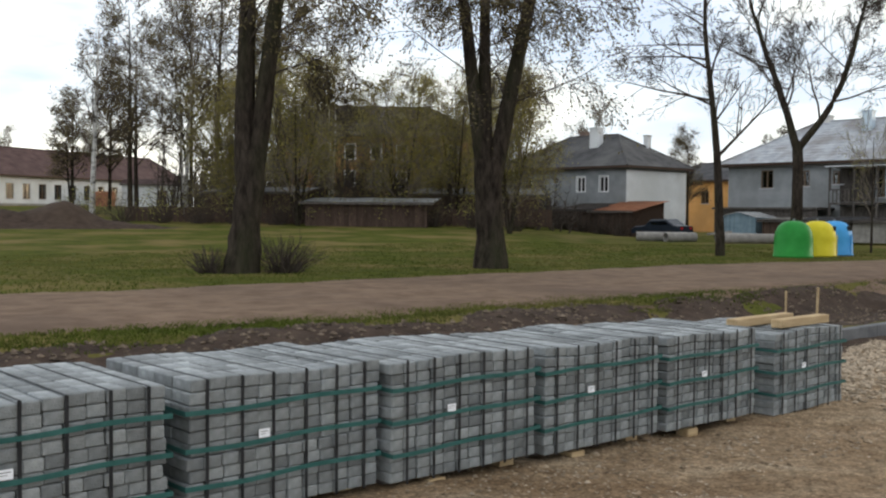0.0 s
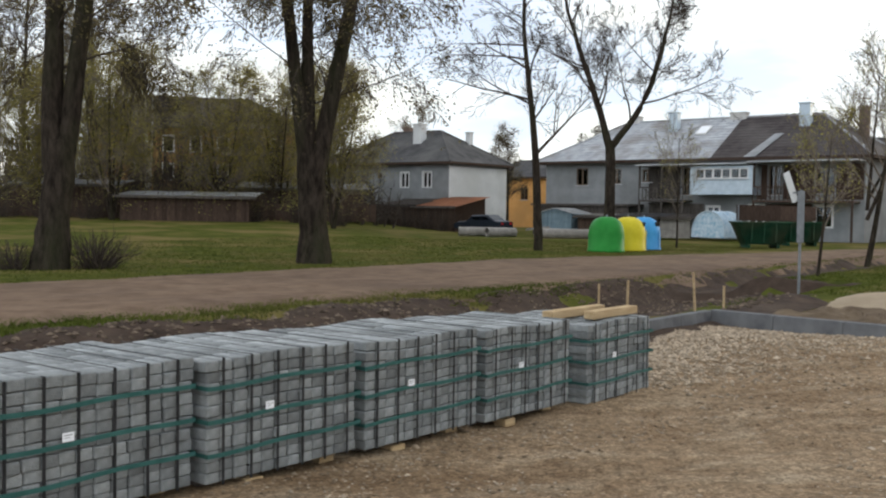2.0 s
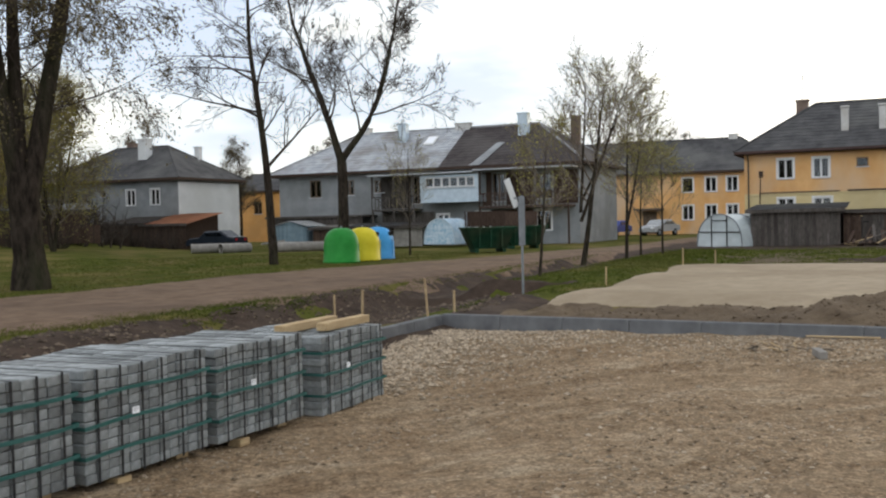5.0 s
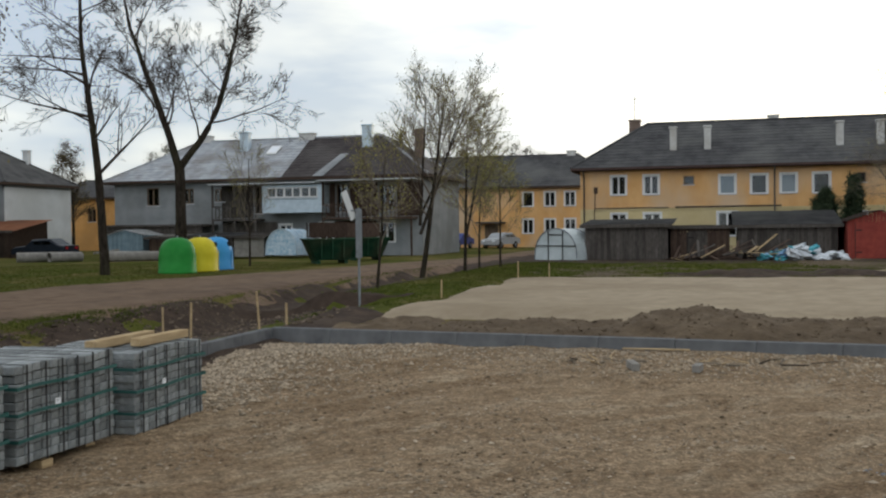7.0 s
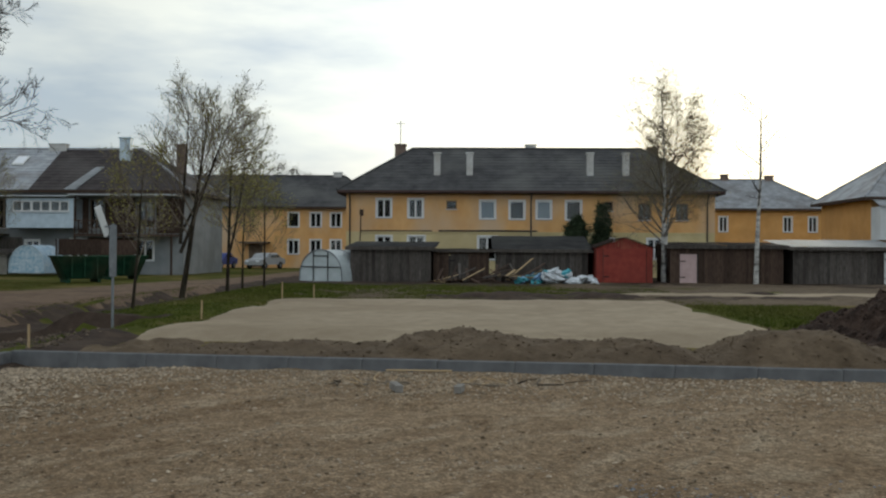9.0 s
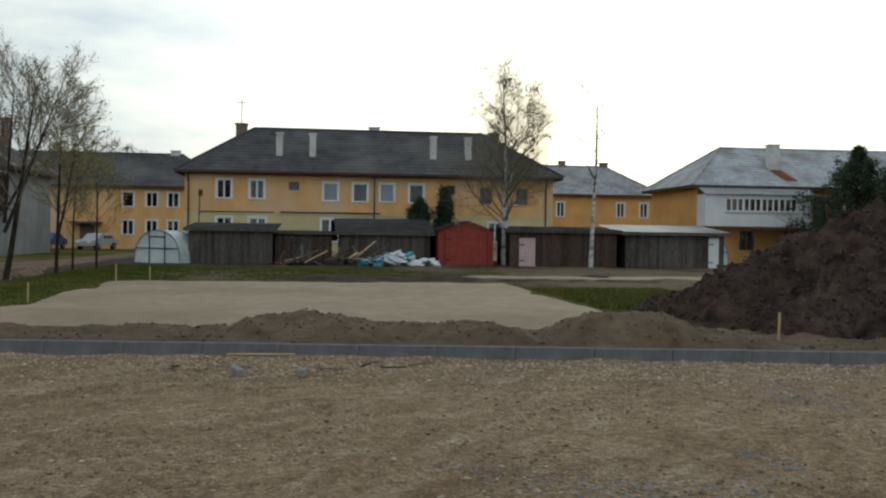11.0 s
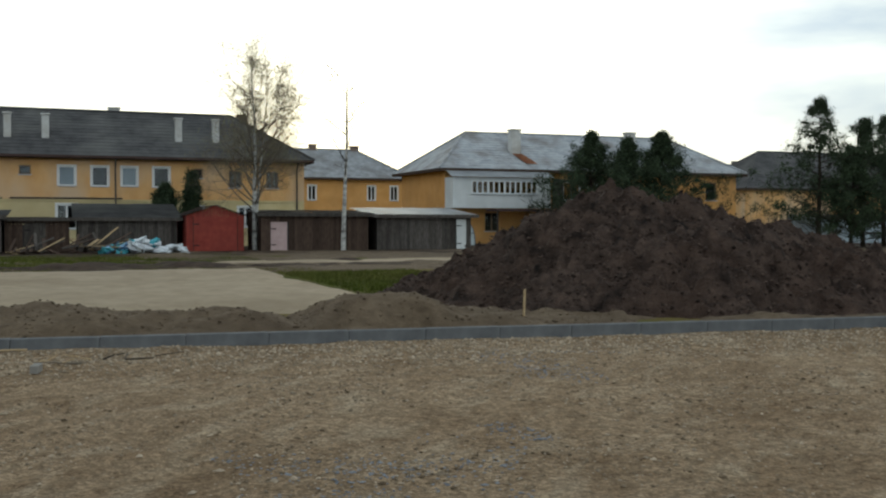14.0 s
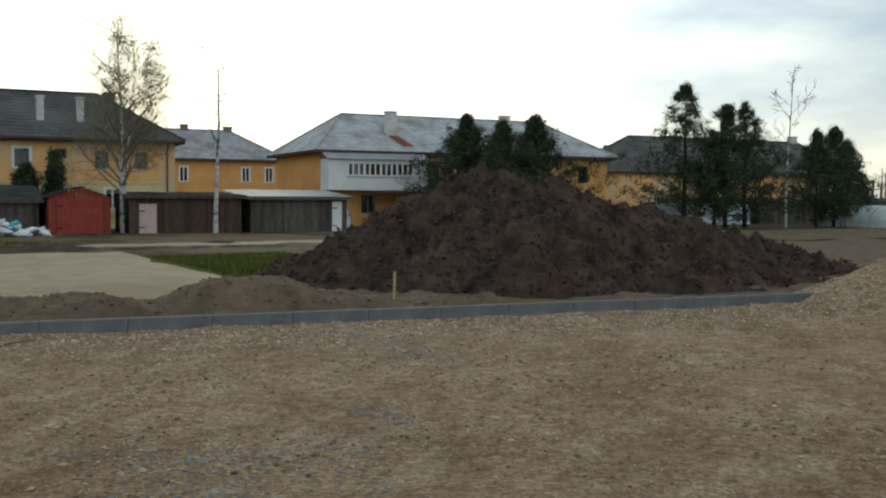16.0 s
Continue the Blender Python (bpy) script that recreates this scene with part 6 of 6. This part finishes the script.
for i, (a, s, h, r) in enumerate(((60, -33.4, 7.5, 5.4), (61, -36.8, 7.3, 4.6), (60.5, -39.2, 7.7, 5.4), (63, -6.3, 3.8, 1.6), (63.5, -7.9, 4.6, 0.8))):
    p = W(a, s)
    conifer(p.x, p.y, h, r, "dark green garden conifer", 200 + i, rows=30 if r > 2 else 20, airy=True, power=1.12 if r > 2 else 0.95, dens=2.0)
for i, (a, s, h, r) in enumerate(((50.5, -44.0, 9.2, 4.6), (50, -47.0, 8.0, 5.0), (51, -49.6, 8.3, 4.8), (49.5, -45.6, 6.2, 3.6), (50, -55.2, 6.6, 3.2), (51.0, -58.0, 7.0, 3.4), (52, -60.5, 6.2, 3.0))):
    p = W(a, s)
    conifer(p.x, p.y, h, r, "dark bushy pine beside the garages", 220 + i, rows=26, bare=0.06, airy=True, power=1.05, dens=1.6)
p = W(50, -52.4)
tree(p.x, p.y, [(0, 1, 10, 0.09, -0.1)], "slender bare birch among the pines", dict(P_THIN, kids=(10, 4, 2), bare=0.5), 240, bark=M_BIRCH)


def bush(x, y, r, h, n, label, seed, twig=None, leaf=None, leaf_n=1):
    rng = random.Random(seed)
    t = thing("bush", pose(x, y, height(x, y) - 0.05), label, "bush")
    br, tips = Limbs(), []
    for _ in range(n):
        th, k = rng.random() * 6.283, rng.random()
        p0 = Vector((math.cos(th) * r * 0.4 * k, math.sin(th) * r * 0.4 * k, 0))
        d = Vector((math.cos(th) * k, math.sin(th) * k, 0.9)).normalized()
        pts = [p0]
        for _ in range(5):
            d = (d + Vector((rng.gauss(0, 0.2), rng.gauss(0, 0.2), rng.gauss(0, 0.12)))).normalized()
            pts.append(pts[-1] + d * h * rng.uniform(0.12, 0.26))
        br.add(pts, [0.014, 0.012, 0.01, 0.008, 0.006, 0.004], 3)
        tips.append((pts[-1], d))
        tips.append((pts[3], d))
    raw("crown", br.v, br.f, twig or M_TWIG, t)
    if leaf:
        leaf_cloud("foliage", tips, 0.07, leaf_n, 0.15, leaf, t, rng)
    return t


bush(-4.3, 27.3, 1.0, 1.1, 160, "tangle of dark cut brushwood beside the trunk", 301)
bush(-6.2, 27.0, 0.7, 0.8, 90, "low heap of dark brushwood at the trunk's foot", 302)
for i in range(9):
    a, s = 61.0, 49 + i * 1.9
    p = W(a, s)
    bush(p.x, p.y, 1.2, 2.0, 90, "scrubby leafless bush by the sheds", 310 + i)
for i in range(12):
    x = -24 + i * 2.6
    bush(x, 68 - 0.2 * i, 1.4, 2.2, 80, "scrubby bush along the park fence", 330 + i, leaf=M_BUD if i % 2 else M_LEAF, leaf_n=2)
for a, s in ((63.5, -22.4), (59, -9.2), (58, -42.5), (57, -44.5)):
    p = W(a, s)
    bush(p.x, p.y, 1.3, 2.4, 130, "brown bushy shrub in front of the houses", int(a * 7 - s), M_TWIG_L)
def park_pile(x, y):
    h = 1.55 * math.exp(-((x + 22.0) / 1.9) ** 2 - ((y - 58.5) / 1.9) ** 2) + 1.0 * math.exp(-((x + 25.4) / 2.2) ** 2 - ((y - 57.0) / 1.9) ** 2) + 0.3 * math.exp(-((x + 18.5) / 2.4) ** 2 - ((y - 59.5) / 1.6) ** 2)
    return height(x, y) - 0.12 + h + 0.12 * fbm(x, y, 0.9, 41.0)


sheet("earth_mound", axis([(-31, -13, 0.3)]), axis([(52, 64, 0.3)]), park_pile, M_EARTH, "heap of brown earth on the park grass", "earth heap", kind="")


# ---- loose stuff ----
def scatter(name, n, place, size, material, label, category, seed, flat=0.6):
    """Many small angular stones in one mesh."""
    rng = random.Random(seed)
    o = [(1, 0, 0), (0, 1, 0), (-1, 0, 0), (0, -1, 0), (0, 0, 1), (0, 0, -1)]
    fo = [(0, 1, 4), (1, 2, 4), (2, 3, 4), (3, 0, 4), (1, 0, 5), (2, 1, 5), (3, 2, 5), (0, 3, 5)]
    vs, fs = [], []
    for _ in range(n):
        q = place(rng)
        if q is None:
            continue
        s = rng.uniform(*size) * (1 if rng.random() > 0.04 else 1.5)
        th = rng.random() * 6.283
        c, sn = math.cos(th), math.sin(th)
        k = len(vs)
        for x, y, z in o:
            x, y, z = (x * rng.uniform(0.7, 1.3) + rng.uniform(-0.2, 0.2)) * s, (y * rng.uniform(0.6, 1.0) + rng.uniform(-0.2, 0.2)) * s, z * s * flat
            vs.append((q[0] + c * x - sn * y, q[1] + sn * x + c * y, q[2] + z))
        fs += [tuple(k + i for i in f) for f in fo]
    return tagged(raw(name, vs, fs, material), label, category, kind="stuff")


def lot_spot(rng):
    r = 3.0 + 14.5 * rng.random() ** 0.8
    th = radians(rng.uniform(-20, 108))
    x, y = r * math.sin(th), r * math.cos(th)
    if not on_lot(x, y) or (kerb_side(x, y)[0] > -0.05):
        return None
    if rng.random() > 0.35 + 1.1 * fbm(x, y, 0.5, 77.0, 3):
        return None
    return x, y, lot_z(x, y) + 0.004


scatter("gravel", 60000, lot_spot, (0.006, 0.016), M_STONE, "loose angular gravel scattered over the lot", "gravel", 401, flat=0.4)


def grey_spot(rng):
    x, y = rng.uniform(3.6, 12.6), rng.uniform(0.4, 5.2)
    r = min(math.hypot((x - 5.7) / 1.35, (y - 2.55) / 0.75), math.hypot((x - 11.2) / 1.0, (y - 3.2) / 0.8) + 0.3)
    if rng.random() > 1.25 - r + 1.2 * fbm(x, y, 0.8, 51.0, 4):
        return None
    return x, y, lot_z(x, y) + 0.003


scatter("gravel", 26000, grey_spot, (0.008, 0.020), M_GREYGRAVEL, "thin spill of blue-grey gravel chips on the lot", "gravel", 408, flat=0.35)


scatter("gravel", 5000, lot_spot, (0.013, 0.032), M_STONE, "larger pale stones lying on the lot", "gravel", 409, flat=0.5)


scatter("clods", 16000, lot_spot, (0.008, 0.030), M_LOTCLOD, "crumbled brown earth and stones pressed into the lot", "earth clods", 410, flat=0.45)


def near_kerb(rng):
    u, k = rng.uniform(-0.2, 24), -abs(rng.gauss(0, 0.9)) - 0.08
    p = KC + KU * u + KN * k
    return (p.x, p.y, lot_z(p.x, p.y) + 0.004) if on_lot(p.x, p.y) else None


scatter("gravel", 9000, near_kerb, (0.010, 0.03), M_STONE, "coarser gravel banked along the kerb", "gravel", 402)


def beside_pallets(rng):
    a, s = rng.uniform(8.9, 13.9), 6.1 - abs(rng.gauss(0, 0.9))
    p = W(a, s)
    return (p.x, p.y, lot_z(p.x, p.y) + 0.006) if on_lot(p.x, p.y) else None


scatter("gravel", 5000, beside_pallets, (0.014, 0.038), M_STONE, "coarse gravel banked in the corner of the kerb", "gravel", 403)
scatter("pile_gravel", 14000, lambda rng: (lambda x, y: (x, y, pile_z(x, y)) if pile_z(x, y) > 0 else None)(PILE.x + rng.uniform(-3.4, 3.4), PILE.y + rng.uniform(-3.4, 3.4)), (0.014, 0.035), M_STONE, "loose gravel on the tipped heap", "gravel", 404)


def ditch_spot(rng):
    a, s = rng.uniform(-12, 24), rng.uniform(6.5, 12.2)
    p = W(a, s)
    return p.x, p.y, verge_z(a, s, p.x, p.y)


scatter("clods", 9000, ditch_spot, (0.02, 0.07), M_CLOD, "clods and stones in the ditch", "earth clods", 405)


scatter("clods", 1800, lambda rng: (lambda p: (p.x, p.y, berm_z(p.x, p.y)))(KC + KU * rng.uniform(1, 15) + KN * rng.uniform(0.4, 3.2)), (0.012, 0.04), M_BERM, "crumbs of brown earth on the berm", "earth clods", 407, flat=0.5)


def heap_spot(rng):
    v = W(20.3 + rng.uniform(-6.8, 2.5), -11.8 + rng.uniform(-9.5, 5.8))
    if kerb_side(v.x, v.y)[0] < 0.5 or heap(v.x, v.y) < 0.05:
        return None
    return v.x, v.y, heap(v.x, v.y) + 0.01


scatter("clods", 9000, heap_spot, (0.015, 0.055), M_CLOD2, "dark clods and roots on the great earth heap", "earth clods", 415, flat=0.7)


def blades(name, n, place, size, label, seed):
    rng = random.Random(seed)
    vs, fs = [], []
    for _ in range(n):
        q = place(rng)
        if q is None:
            continue
        for _ in range(3):
            h, th = rng.uniform(*size), rng.random() * 6.283
            x, y, z = q[0] + rng.gauss(0, 0.04), q[1] + rng.gauss(0, 0.04), q[2] - 0.02
            c, s, w = math.cos(th), math.sin(th), 0.010
            lx, ly = rng.gauss(0, 0.4) * h, rng.gauss(0, 0.4) * h
            k = len(vs)
            vs += [(x - c * w, y - s * w, z), (x + c * w, y + s * w, z), (x + lx, y + ly, z + h)]
            fs.append((k, k + 1, k + 2))
    return tagged(raw(name, vs, fs, M_BLADE), label, "grass", kind="stuff")


def verge_spot(rng):
    a = rng.uniform(-14, 50)
    s = rng.uniform(11.7, 13.6) if a < 20 or rng.random() < 0.3 else rng.uniform(5.9, 9.6)
    p = W(a, s)
    if 10.6 < s < 12.0 and fbm(p.x, p.y, 0.45, 1.0, 3) < -0.1:
        return None
    return p.x, p.y, height(p.x, p.y) + 0.0


def park_spot(rng):
    a, s = rng.uniform(-15, 50), rng.uniform(18.5, 36)
    p = W(a, s)
    if s < road_edges(a)[1] + 0.2 * nz(p.x, p.y, 0.8):
        return None
    return p.x, p.y, height(p.x, p.y)


blades("grass", 26000, verge_spot, (0.02, 0.065), "short grass tufts on the verge and bank", 411)
blades("grass", 42000, park_spot, (0.02, 0.06), "short uneven grass of the park", 412)
blades("grass", 12000, lambda rng: (lambda p: (p.x, p.y, height(p.x, p.y)))(W(rng.uniform(32.5, 50), rng.uniform(-8, 11))), (0.04, 0.12), "rough grass beyond the sand bed", 413)
blades("grass", 5000, lambda rng: (lambda p: (p.x, p.y, 0.0) if heap(p.x, p.y) < 0 else None)(W(rng.uniform(20, 32), rng.uniform(-11, -6.6))), (0.04, 0.12), "green grass between sand and heap", 414)
